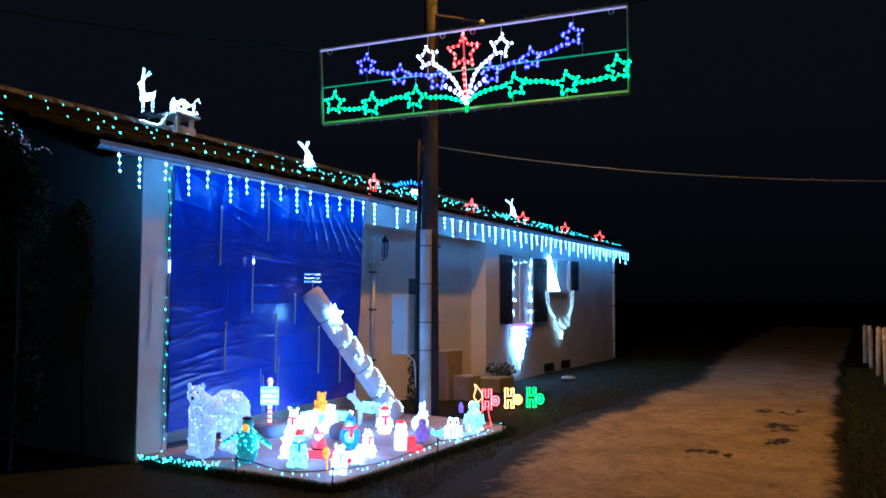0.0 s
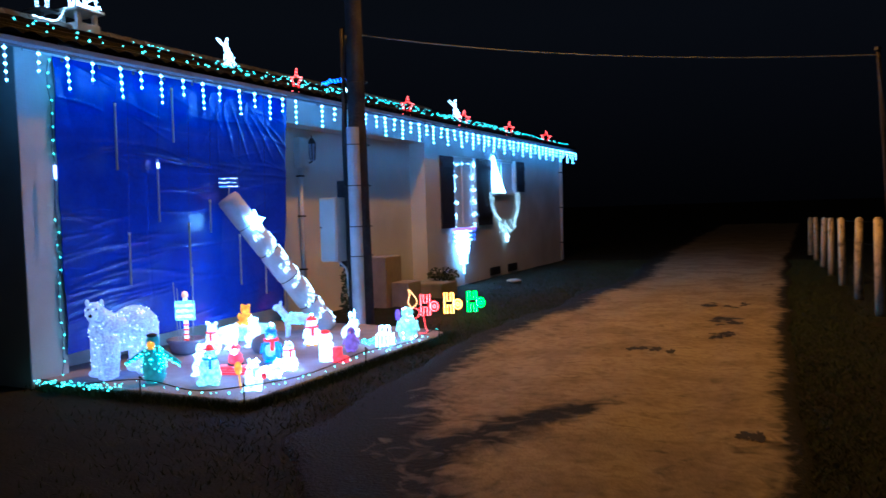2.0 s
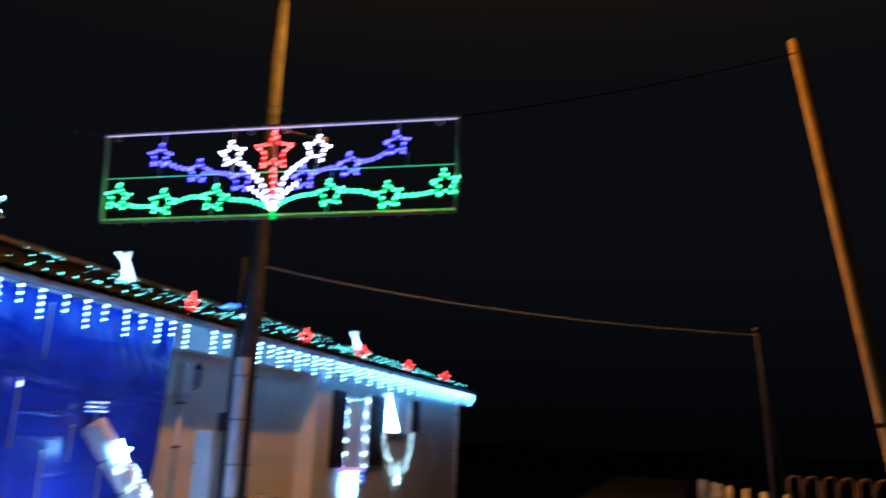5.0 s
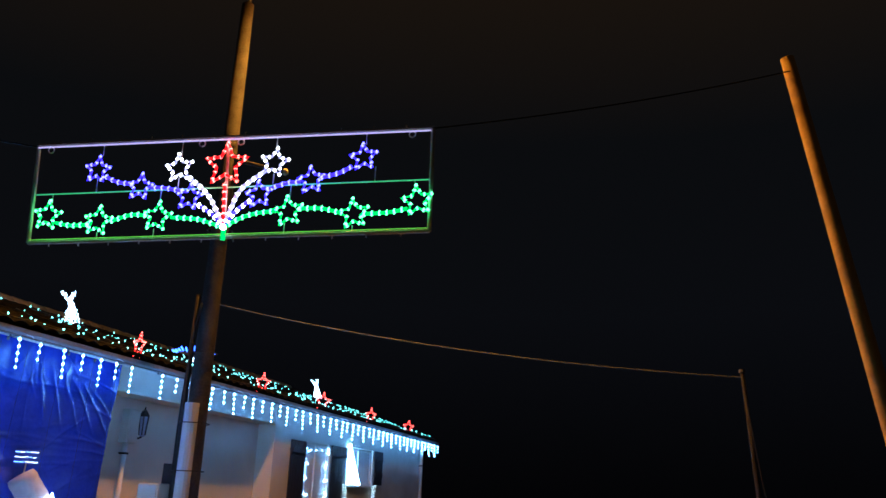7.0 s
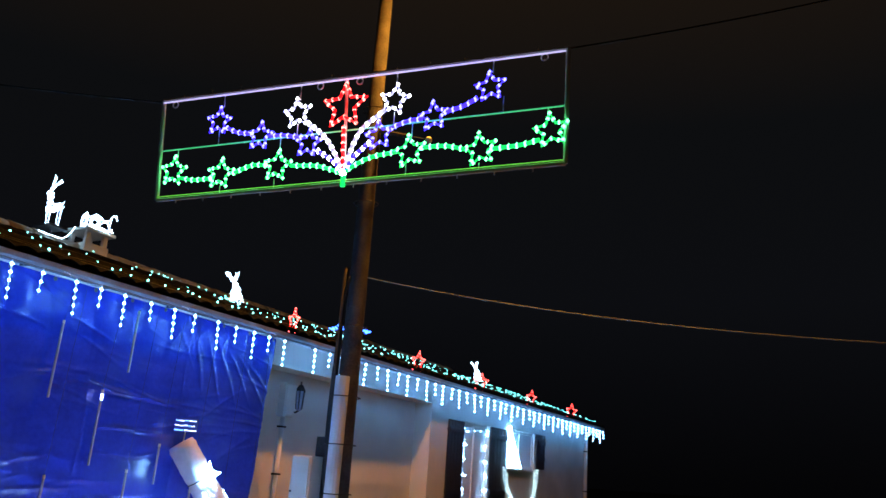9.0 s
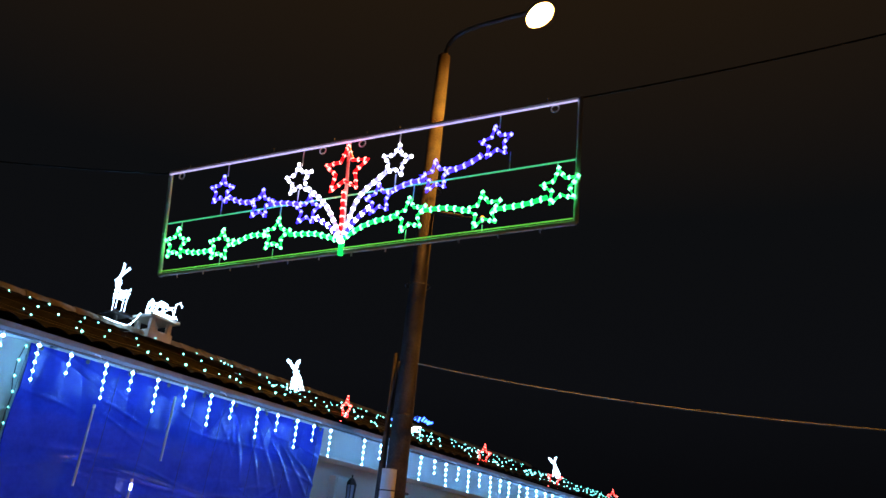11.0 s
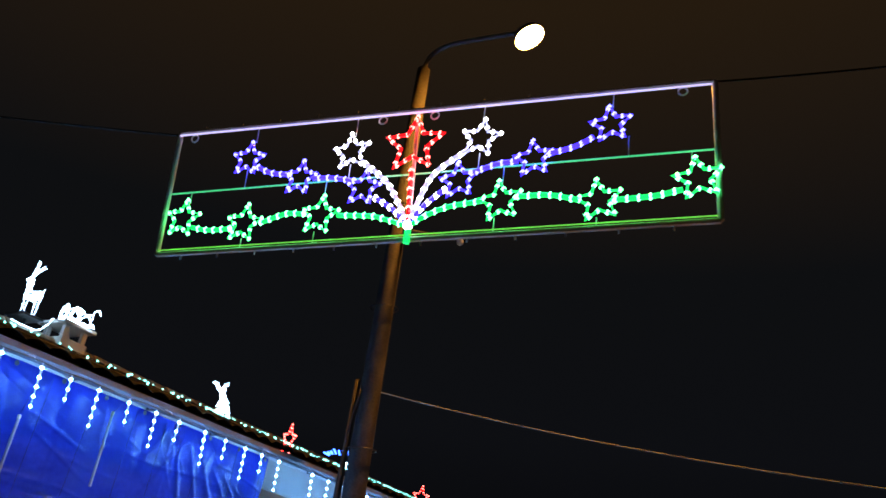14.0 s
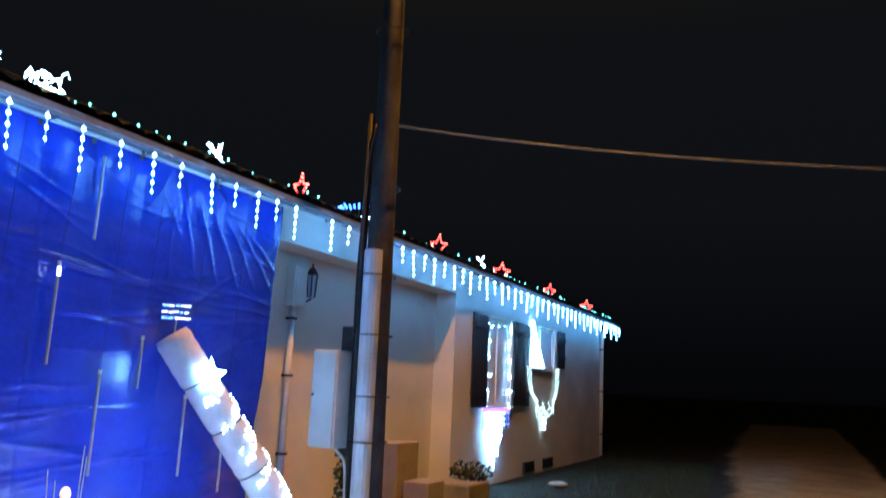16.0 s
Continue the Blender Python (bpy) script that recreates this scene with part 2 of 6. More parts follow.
    def bulb(self, c, r, slot=0, long=1.0):
        x, y, z = c
        vs = [(x + r, y, z), (x - r, y, z), (x, y + r, z), (x, y - r, z), (x, y, z + r * long), (x, y, z - r * long)]
        return self.add(vs, [(0, 2, 4), (2, 1, 4), (1, 3, 4), (3, 0, 4), (2, 0, 5), (1, 2, 5), (3, 1, 5), (0, 3, 5)], slot)

    def lathe(self, c, profile, seg=16, slot=0):
        vs = [(c[0] + r * math.cos(2 * math.pi * k / seg), c[1] + r * math.sin(2 * math.pi * k / seg), c[2] + z) for r, z in profile for k in range(seg)]
        n = len(profile)
        fs = [(i * seg + k, i * seg + (k + 1) % seg, (i + 1) * seg + (k + 1) % seg, (i + 1) * seg + k) for i in range(n - 1) for k in range(seg)]
        fs += [tuple(range(seg))[::-1], tuple((n - 1) * seg + k for k in range(seg))]
        return self.add(vs, fs, slot)

    def mesh(self, name, mats, smooth=False):
        me = bpy.data.meshes.new(name)
        me.from_pydata(self.v, [], self.f)
        for mat in mats if isinstance(mats, (list, tuple)) else [mats]:
            me.materials.append(mat)
        me.polygons.foreach_set("material_index", self.m)
        if smooth:
            me.polygons.foreach_set("use_smooth", [True] * len(me.polygons))
        me.update()
        return me


def thing(name, shape, mats, label="", category="", group="", kind="", smooth=False, at=None):
    ob = new(name, shape.mesh(name, mats, smooth) if shape else None)
    if at is not None:
        ob.matrix_basis = at
    return tagged(ob, label, category, group, kind)


def part(name, shape, mats, parent, label="", smooth=False, at=None):
    ob = new(name, shape.mesh(name, mats, smooth) if isinstance(shape, Shape) else shape)
    ob.parent = parent
    if at is not None:
        ob.matrix_basis = at
    return tagged(ob, label)


def smooth_line(pts, steps=6):
    """A Catmull-Rom curve through the points."""
    pts = [Vector(p) for p in pts]
    ext = [pts[0] * 2 - pts[1]] + pts + [pts[-1] * 2 - pts[-2]]
    out = []
    for i in range(1, len(ext) - 2):
        a, b, c, d = ext[i - 1:i + 3]
        for k in range(steps):
            t = k / steps
            out.append(0.5 * ((2 * b) + (c - a) * t + (2 * a - 5 * b + 4 * c - d) * t * t + (3 * b - 3 * c + d - a) * t ** 3))
    return out + [pts[-1]]


def along(pts, step):
    """Points at even steps along a polyline."""
    pts = [Vector(p) for p in pts]
    out, left = [], 0.0
    for a, b in zip(pts, pts[1:]):
        length = (b - a).length
        d = left
        while d < length:
            out.append(a.lerp(b, d / length))
            d += step
        left = d - length
    return out


def sag(a, b, drop, n=24):
    a, b = Vector(a), Vector(b)
    return [a.lerp(b, i / n) - Vector((0, 0, drop * 4 * (i / n) * (1 - i / n))) for i in range(n + 1)]


# ---- the ground ----
def hill(x, y):
    return 0.035 * noise.noise(Vector((x * 0.35, y * 0.35, 3.1))) + 0.015 * noise.noise(Vector((x * 1.3, y * 1.3, 7.7)))


def drive_left(y):
    ys = [(-40, -1.6), (3.5, -1.75), (5.0, -1.95), (5.7, -2.4), (6.3, -3.05), (8, -3.2), (10.1, -3.6), (13, -3.45), (16.5, -3.4), (20, -3.55), (24, -3.95), (28, -4.4), (60, -6.0)]
    for (y0, x0), (y1, x1) in zip(ys, ys[1:]):
        if y0 <= y <= y1:
            return x0 + (x1 - x0) * (y - y0) / (y1 - y0) + 0.16 * noise.noise(Vector((y * 0.9, 1.5, 0))) + 0.07 * noise.noise(Vector((y * 3.1, 4.5, 0)))


def drive_right(y):
    ys = [(-40, 0.9), (6, 0.3), (10.7, 0.13), (15, -0.02), (22, -0.25), (60, -0.6)]
    for (y0, x0), (y1, x1) in zip(ys, ys[1:]):
        if y0 <= y <= y1:
            return x0 + (x1 - x0) * (y - y0) / (y1 - y0) + 0.1 * noise.noise(Vector((y * 0.8, 9.5, 0))) + 0.05 * noise.noise(Vector((y * 2.7, 12.5, 0)))


def lines(stops):
    out = []
    for (a, step), (b, _) in zip(stops, stops[1:]):
        n = max(1, round((b - a) / step))
        out += [a + (b - a) * i / n for i in range(n)]
    return out + [stops[-1][0]]


g = Shape()
gx = lines([(-2000, 400), (-200, 40), (-40, 5), (-14, 0.5), (4, 2), (40, 40), (200, 400), (2000, 400)])
gy = lines([(-2000, 400), (-200, 40), (-40, 5), (-2, 0.5), (28, 4), (60, 40), (200, 400), (2000, 400)])
g.add([(x, y, (hill(x, y) if -14 < x < 4 and -2 < y < 28 else 0) - 0.03) for y in gy for x in gx],
      [(j * len(gx) + i, j * len(gx) + i + 1, (j + 1) * len(gx) + i + 1, (j + 1) * len(gx) + i) for j in range(len(gy) - 1) for i in range(len(gx) - 1)])
thing("ground", g, GRASS, "dark damp grass and soil around the house at night", "ground", kind="structure", smooth=True)

mat, nodes, links, bsdf = shader("gravel_drive")
coord = nodes.new("ShaderNodeTexCoord")


def tex(kind, scale, detail=5):
    n = nodes.new(kind)
    n.inputs["Scale"].default_value = scale
    if "Detail" in n.inputs:
        n.inputs["Detail"].default_value = detail
    links.new(coord.outputs["Object"], n.inputs["Vector"])
    return n


def ramp_of(source, p0, p1, c0, c1):
    r = nodes.new("ShaderNodeValToRGB")
    r.color_ramp.elements[0].position, r.color_ramp.elements[1].position = p0, p1
    r.color_ramp.elements[0].color, r.color_ramp.elements[1].color = (*c0, 1), (*c1, 1)
    links.new(source, r.inputs["Fac"])
    return r.outputs["Color"]


stones, patches, wet = tex("ShaderNodeTexVoronoi", 38), tex("ShaderNodeTexNoise", 1.3, 9), tex("ShaderNodeTexNoise", 4.5, 9)
speck = tex("ShaderNodeTexNoise", 14, 6)
wet.inputs["Distortion"].default_value = 1.2
patches.inputs["Distortion"].default_value = 0.8
base_c = ramp_of(stones.outputs["Distance"], 0.1, 0.7, (0.55, 0.47, 0.32), (0.33, 0.275, 0.18))
patch_c = ramp_of(patches.outputs["Fac"], 0.38, 0.6, (0.72, 0.69, 0.66), (1, 1, 1))
wet_c = ramp_of(wet.outputs["Fac"], 0.33, 0.5, (0.88, 0.86, 0.84), (1, 1, 1))
speck_c = ramp_of(speck.outputs["Fac"], 0.3, 0.56, (0.74, 0.72, 0.7), (1, 1, 1))
for extra in (patch_c, wet_c, speck_c):
    mul = nodes.new("ShaderNodeMix")
    mul.data_type, mul.blend_type = "RGBA", "MULTIPLY"
    mul.inputs["Factor"].default_value = 1
    links.new(base_c, mul.inputs["A"])
    links.new(extra, mul.inputs["B"])
    base_c = mul.outputs["Result"]
# trodden soil works in from the verges
rim_attr = nodes.new("ShaderNodeAttribute")
rim_attr.attribute_name = "verge"
ragged = nodes.new("ShaderNodeMath")
ragged.operation = "MULTIPLY_ADD"
links.new(wet.outputs["Fac"], ragged.inputs[0])
ragged.inputs[1].default_value = 1.1
links.new(rim_attr.outputs["Fac"], ragged.inputs[2])
soil = nodes.new("ShaderNodeMix")
soil.data_type = "RGBA"
links.new(ramp_of(ragged.outputs[0], 0.62, 1.5, (0, 0, 0), (1, 1, 1)), soil.inputs["Factor"])
links.new(base_c, soil.inputs["A"])
soil.inputs["B"].default_value = (0.013, 0.014, 0.008, 1)
base_c = soil.outputs["Result"]
links.new(base_c, bsdf.inputs["Base Color"])
bsdf.inputs["Roughness"].default_value = 0.9
bsdf.inputs["Specular IOR Level"].default_value = 0.2
relief = nodes.new("ShaderNodeBump")
relief.inputs["Strength"].default_value, relief.inputs["Distance"].default_value = 0.6, 0.015
links.new(stones.outputs["Distance"], relief.inputs["Height"])
links.new(relief.outputs["Normal"], bsdf.inputs["Normal"])
GRAVEL = mat

d = Shape()
dy = lines([(-38, 2), (-2, 0.2), (28, 1), (58, 1)])
cols = 30
for y in dy:
    a, b = drive_left(y), drive_right(y)
    for i in range(cols + 1):
        s = i / cols
        x = a + (b - a) * s
        crown = 0.03 * math.sin(math.pi * s) - 0.02 * math.exp(-((s - 0.3) / 0.08) ** 2) - 0.02 * math.exp(-((s - 0.75) / 0.08) ** 2)
        d.v.append((x, y, (hill(x, y) if -2 < y < 28 else 0) + (0.012 + crown if 0 < i < cols else -0.05)))
d.f = [(j * (cols + 1) + i, j * (cols + 1) + i + 1, (j + 1) * (cols + 1) + i + 1, (j + 1) * (cols + 1) + i) for j in range(len(dy) - 1) for i in range(cols)]
d.m = [0] * len(d.f)
drive = thing("driveway", d, GRAVEL, "pale gravel driveway with worn tracks and damp patches", "driveway", kind="structure", smooth=True)
verge = drive.data.attributes.new("verge", "FLOAT", "POINT")
for k, (x, y, z) in enumerate(d.v):
    lw = 0.7 + 0.8 * max(0.0, min(1.0, (8.6 - y) / 2.4))
    # a dark muddy tongue crosses the near end from the verge
    s = max(0.0, min(1.0, ((x + 2.3) * 1.0 + (y - 5.6) * 2.1) / 5.4))
    off = math.hypot(x - (-2.3 + 1.0 * s), y - (5.6 + 2.1 * s))
    tongue = 0.5 * math.exp(-(off / (0.36 - 0.16 * s)) ** 2)
    verge.data[k].value = max(0.0, 1 - (x - drive_left(y)) / lw, 1 - (drive_right(y) - x) / 0.3, tongue)

# puddles: dark damp hollows in the gravel
WATER = surface("damp_hollow", (0.01, 0.008, 0.007), (0.025, 0.02, 0.016), 9, 0.85, bump=0.4)
def drive_z(x, y):
    a, b = drive_left(y), drive_right(y)
    s = (x - a) / (b - a)
    return hill(x, y) + 0.012 + 0.03 * math.sin(math.pi * s) - 0.02 * math.exp(-((s - 0.3) / 0.08) ** 2) - 0.02 * math.exp(-((s - 0.75) / 0.08) ** 2)


rnd = random.Random(31)
for k, (px, py, rx, ry, n) in enumerate([(-0.92, 14.1, 0.36, 0.4, 12), (-0.77, 12.5, 0.2, 0.45, 14), (-0.71, 11.4, 0.14, 0.25, 7), (-0.1, 7.25, 0.09, 0.07, 4), (-1.3, 10.2, 0.35, 0.12, 5)]):
    w = Shape()
    for m in range(n):
        cx, cy = px + rx * rnd.uniform(-0.8, 0.8), py + ry * rnd.uniform(-0.8, 0.8)
        ax, ay = rnd.uniform(0.03, 0.085), rnd.uniform(0.04, 0.12)
        rim = []
        for i in range(22):
            a = 2 * math.pi * i / 22
            q = 1 + 0.9 * noise.noise(Vector((math.cos(a) * 2.2, math.sin(a) * 2.2, k * 5.3 + m * 1.7)))
            rim.append((cx + ax * q * math.cos(a), cy + ay * q * math.sin(a)))
        w.add([(x, y, drive_z(x, y) + 0.005) for x, y in rim], [tuple(range(22))])
    thing("puddle", w, WATER, "dark damp patch in the gravel driveway", "puddle", "damp patches", "structure")

# grass tufts along the verges
gr = Shape()
rnd = random.Random(4)
for _ in range(46000):
    y = rnd.uniform(4.0, 24)
    side = rnd.random()
    if side < 0.45:
        x = drive_left(y) - abs(rnd.gauss(0, 1.3)) + (1.2 * rnd.random() ** 2 if y < 8 else 0.1)
    else:
        x = drive_right(y) + abs(rnd.gauss(0, 0.6)) - 0.08
    if -6.6 < x < -3.9 and 7.0 < y < 11.3 or x < -6.3:
        continue
    h, a, w = rnd.uniform(0.02, 0.055), rnd.uniform(0, 6.28), 0.004
    z = hill(x, y) - 0.01
    lean = Vector((rnd.gauss(0, 0.03), rnd.gauss(0, 0.03), h))
    gr.add([(x - w * math.cos(a), y - w * math.sin(a), z), (x + w * math.cos(a), y + w * math.sin(a), z), (x + lean.x, y + lean.y, z + h)], [(0, 1, 2)])
# a thicker fringe grows against the slab
fringe = [(-6.4, 7.02), (-5.13, 6.98), (-3.98, 6.98), (-3.88, 7.1), (-3.85, 8.2), (-3.83, 9.4), (-3.81, 10.4), (-3.86, 10.8), (-5.1, 11.2)]
for p in along([(x, y, 0) for x, y in fringe], 0.0009):
    x, y = p.x + rnd.gauss(0.03, 0.05), p.y + rnd.gauss(-0.02, 0.045)
    h, a, w = rnd.uniform(0.015, 0.06), rnd.uniform(0, 6.28), 0.004
    gr.add([(x - w * math.cos(a), y - w * math.sin(a), -0.03), (x + w * math.cos(a), y + w * math.sin(a), -0.03), (x + rnd.gauss(0, 0.025), y + rnd.gauss(0, 0.025), h)], [(0, 1, 2)])
thing("grass", gr, BLADE, "short dark grass blades along the driveway verges", "grass", kind="stuff")

# ---- the house: walls, roof, gutter ----
WALL_X, REC_X, YS, YM, YN = -6.45, -6.77, 7.0, 15.5, 24.3
BACK_X, RIDGE_X, EAVE_Z, RIDGE_Z = -15.6, -11.0, 3.22, 4.72
w = Shape()
w.box(REC_X - 0.3, REC_X, YS + 0.45, YM, -0.1, 3.2)
thing("wall_east_recessed", w, RENDER_WALL, "pale rendered wall set back under the eaves", "wall", kind="structure")
w = Shape()
w.box(REC_X - 0.3, WALL_X, YS, YS + 0.42, -0.1, 3.2, bevel=0.012)
thing("wall_pillar", w, RENDER_WALL, "pale rendered corner pillar with a string of teal lights", "pillar", kind="structure")
w = Shape()
w.box(REC_X + 0.003, WALL_X, YS + 0.423, YM - 0.003, 2.86, 3.2, bevel=0.01)
w.box(REC_X + 0.003, WALL_X + 0.03, YS + 0.423, YM - 0.003, 2.825, 2.857)
thing("wall_beam", w, RENDER_WALL, "pale rendered beam running under the gutter", "beam", kind="structure")

# the wall with the two windows, left open at both
W1 = (16.78, 17.96, 1.17, 2.64)
W2 = (18.86, 20.5, 1.9, 2.68)
w = Shape()
ys = [YM, W1[0], W1[1], W2[0], W2[1], YN]
for k, (a, b) in enumerate(zip(ys, ys[1:])):
    if k in (1, 3):
        z0, z1 = (W1 if k == 1 else W2)[2:]
        w.box(WALL_X - 0.3, WALL_X, a, b, -0.1, z0)
        w.box(WALL_X - 0.3, WALL_X, a, b, z1, 3.2)
    else:
        w.box(WALL_X - 0.3, WALL_X, a, b, -0.1, 3.2)
w.box(REC_X - 0.3, WALL_X - 0.3, YM, YM + 0.3, -0.1, 3.2)
w.box(BACK_X, WALL_X - 0.3, YN - 0.3, YN, -0.1, 3.2)
thing("wall_east", w, RENDER_WALL, "pale rendered house wall lit by icicle lights", "wall", kind="structure")
w = Shape()
w.add([(BACK_X, YS, -0.1), (REC_X - 0.3, YS, -0.1), (REC_X - 0.3, YS, 3.2), (RIDGE_X, YS, RIDGE_Z - 0.1), (BACK_X, YS, 3.2)] +
      [(BACK_X, YS + 0.3, -0.1), (REC_X - 0.3, YS + 0.3, -0.1), (REC_X - 0.3, YS + 0.3, 3.2), (RIDGE_X, YS + 0.3, RIDGE_Z - 0.1), (BACK_X, YS + 0.3, 3.2)],
      [(0, 1, 2, 3, 4), (9, 8, 7, 6, 5), (0, 5, 6, 1), (1, 6, 7, 2), (2, 7, 8, 3), (3, 8, 9, 4), (4, 9, 5, 0)])
w.box(BACK_X, BACK_X + 0.3, YS + 0.3, YN - 0.3, -0.1, 3.2)
thing("wall_south", w, RENDER_WALL, "pale rendered gable wall in the dark", "wall", kind="structure")

# two slopes of rounded tiles in overlapping courses
roof = Shape()
R0, R1 = 6.25, 25.15
waves = round((R1 - R0) / 0.22)
per = 6
ny = waves * per


def slope(x_low, x_top, z_low, z_top, courses):
    k = len(roof.v)
    rows = 0
    for c in range(courses):
        for end, lift in ((0.0, 0.035), (1.0, 0.0)):
            s = (c + end) / courses
            for i in range(ny + 1):
                ph = (i % per) / per
                jit = 0.012 * noise.noise(Vector((i // per * 3.7, c * 2.9, 1)))
                roof.v.append((x_low + (x_top - x_low) * s, R0 + (R1 - R0) * i / ny, z_low + (z_top - z_low) * s + lift + jit + 0.035 * abs(math.sin(math.pi * ph))))
            rows += 1
    for j in range(rows - 1):
        for i in range(ny):
            roof.f.append((k + j * (ny + 1) + i, k + j * (ny + 1) + i + 1, k + (j + 1) * (ny + 1) + i + 1, k + (j + 1) * (ny + 1) + i))
            roof.m.append(0)


slope(-6.2, RIDGE_X, EAVE_Z - 0.01, RIDGE_Z, 13)
slope(BACK_X - 0.3, RIDGE_X, EAVE_Z - 0.01, RIDGE_Z, 8)
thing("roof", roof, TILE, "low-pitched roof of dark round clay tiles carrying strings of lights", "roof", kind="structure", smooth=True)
ce = Shape()
ce.box(BACK_X, -6.3, YS + 0.003, R1 - 0.05, 3.203, 3.225)
thing("ceiling", ce, TRIM_WHITE, "boarded soffit under the roof", "soffit", kind="structure")
gu = Shape()
prof = [(-6.31, 3.198), (-6.3, 3.155), (-6.26, 3.128), (-6.215, 3.134), (-6.19, 3.16), (-6.19, 3.206), (-6.2, 3.206), (-6.203, 3.166), (-6.222, 3.146), (-6.26, 3.141), (-6.29, 3.162), (-6.3, 3.198)]
gu.add([(x, y, z) for y in (R0, R1) for x, z in prof], [(i, (i + 1) % 12, 12 + (i + 1) % 12, 12 + i) for i in range(12)] + [tuple(range(12))[::-1], tuple(range(12, 24))])
gut = thing("gutter", gu, GUTTER, "grey metal half-round gutter along the eaves", "gutter", kind="structure")
for k in range(22):
    y = R0 + 0.4 + k * 0.85
    part("bracket", Shape().box(-6.318, -6.186, y, y + 0.025, 3.119, 3.125).box(-6.319, -6.312, y, y + 0.025, 3.119, 3.198), GUTTER, gut)
dp = Shape()
dp.tube(smooth_line([(-6.26, 24.15, 3.12), (-6.28, 24.15, 3.02), (-6.38, 24.15, 2.9), (-6.395, 24.15, 2.8)]) + [(-6.395, 24.15, 0.02)], 0.045, 12)
down = thing("downpipe", dp, TRIM_WHITE, "pale downpipe at the far corner of the house", "downpipe", kind="structure", smooth=True)
for z in (0.5, 1.5, 2.5):
    part("clip", Shape().lathe((-6.395, 24.15, z), [(0.052, 0), (0.052, 0.03)], 12).box(-6.45, -6.4, 24.14, 24.16, z, z + 0.03), IRON, down)
fa = Shape()
fa.box(-6.34, -6.32, YS, R1, 3.125, 3.2)
thing("trim", fa, TRIM_WHITE, "pale fascia board behind the gutter", "fascia", kind="structure")

# ---- windows and shutters ----
def window(name, y0, y1, z0, z1, label):
    win = thing(name, None, None, label, "window", kind="structure")
    fr = Shape()
    x0, x1 = WALL_X - 0.1, WALL_X - 0.04
    for a, b in ((y0, y0 + 0.06), (y1 - 0.06, y1), ((y0 + y1) / 2 - 0.018, (y0 + y1) / 2 + 0.018)):
        fr.box(x0, x1, a, b, z0, z1)
    fr.box(x0 + 0.002, x1 - 0.002, y0, y1, z0, z0 + 0.07).box(x0 + 0.002, x1 - 0.002, y0, y1, z1 - 0.06, z1)
    part("window_frame", fr, TRIM_WHITE, win)
    for a, b in ((y0 + 0.06, (y0 + y1) / 2 - 0.018), ((y0 + y1) / 2 + 0.018, y1 - 0.06)):
        part("blind", Shape().box(x0 + 0.02, x0 + 0.035, a, b, z0 + 0.07, z1 - 0.06), CURTAIN, win, "closed white blind behind the pane")
    part("window_sill", Shape().box(WALL_X - 0.25, WALL_X + 0.05, y0 - 0.04, y1 + 0.04, z0 - 0.05, z0 - 0.003, bevel=0.008), TRIM_WHITE, win)
    return win


window("window_1", *W1, "white-framed window between open dark shutters")
window("window_2", *W2, "small white-framed window with one dark shutter")


def shutter(y0, y1, z0, z1):
    sh = thing("shutter", None, None, "dark painted wooden shutter folded open against the wall", "shutter", "open shutters")
    n = 5
    for i in range(n):
        a, b = y0 + (y1 - y0) * i / n, y0 + (y1 - y0) * (i + 1) / n - 0.008
        part("board", Shape().box(WALL_X + 0.012, WALL_X + 0.04, a, b, z0, z1, bevel=0.005), SHUTTER, sh)
    for z in (z0 + 0.18, z1 - 0.22):
        part("batten", Shape().box(WALL_X + 0.041, WALL_X + 0.06, y0 + 0.02, y1 - 0.03, z, z + 0.09, bevel=0.004), SHUTTER, sh)
        part("hinge", Shape().box(WALL_X + 0.003, WALL_X + 0.012, y0, y1, z + 0.03, z + 0.06), IRON, sh)


shutter(16.13, 16.76, 1.17, 2.62)
shutter(17.98, 18.83, 1.18, 2.64)
shutter(20.53, 21.08, 1.93, 2.68)
for a in (18.66, 19.81):
    v = thing("vent", Shape().box(WALL_X, WALL_X + 0.012, a, a + 0.62, 0.02, 0.2), IRON, "dark air vent low in the house wall", "vent", "wall vents")
    for k in range(5):
        part("slat", Shape().box(WALL_X + 0.013, WALL_X + 0.03, a + 0.03, a + 0.59, 0.035 + k * 0.032, 0.052 + k * 0.032), SHUTTER, v)

# ---- tarpaulin ----
tp = Shape()
NU, NV = 260, 220
TY0, TY1 = 7.38, 11.12
rnd = random.Random(17)
creases = [(rnd.uniform(0, 1), rnd.uniform(0.02, 0.98), rnd.uniform(0.08, 0.3), rnd.gauss(0.0, 0.22), rnd.uniform(0.005, 0.014), rnd.uniform(0.003, 0.007)) for _ in range(60)]
creases += [(rnd.uniform(0.0, 0.35), rnd.uniform(0.6, 0.95), rnd.uniform(0.1, 0.3), rnd.gauss(-0.12, 0.08), rnd.uniform(0.007, 0.015), 0.005) for _ in range(22)]
creases += [(0.66 + rnd.uniform(-0.1, 0.12), rnd.uniform(0.02, 0.16), rnd.uniform(0.06, 0.16), rnd.choice((-1, 1)) * rnd.uniform(0.7, 1.4), 0.013, 0.008) for _ in range(10)]
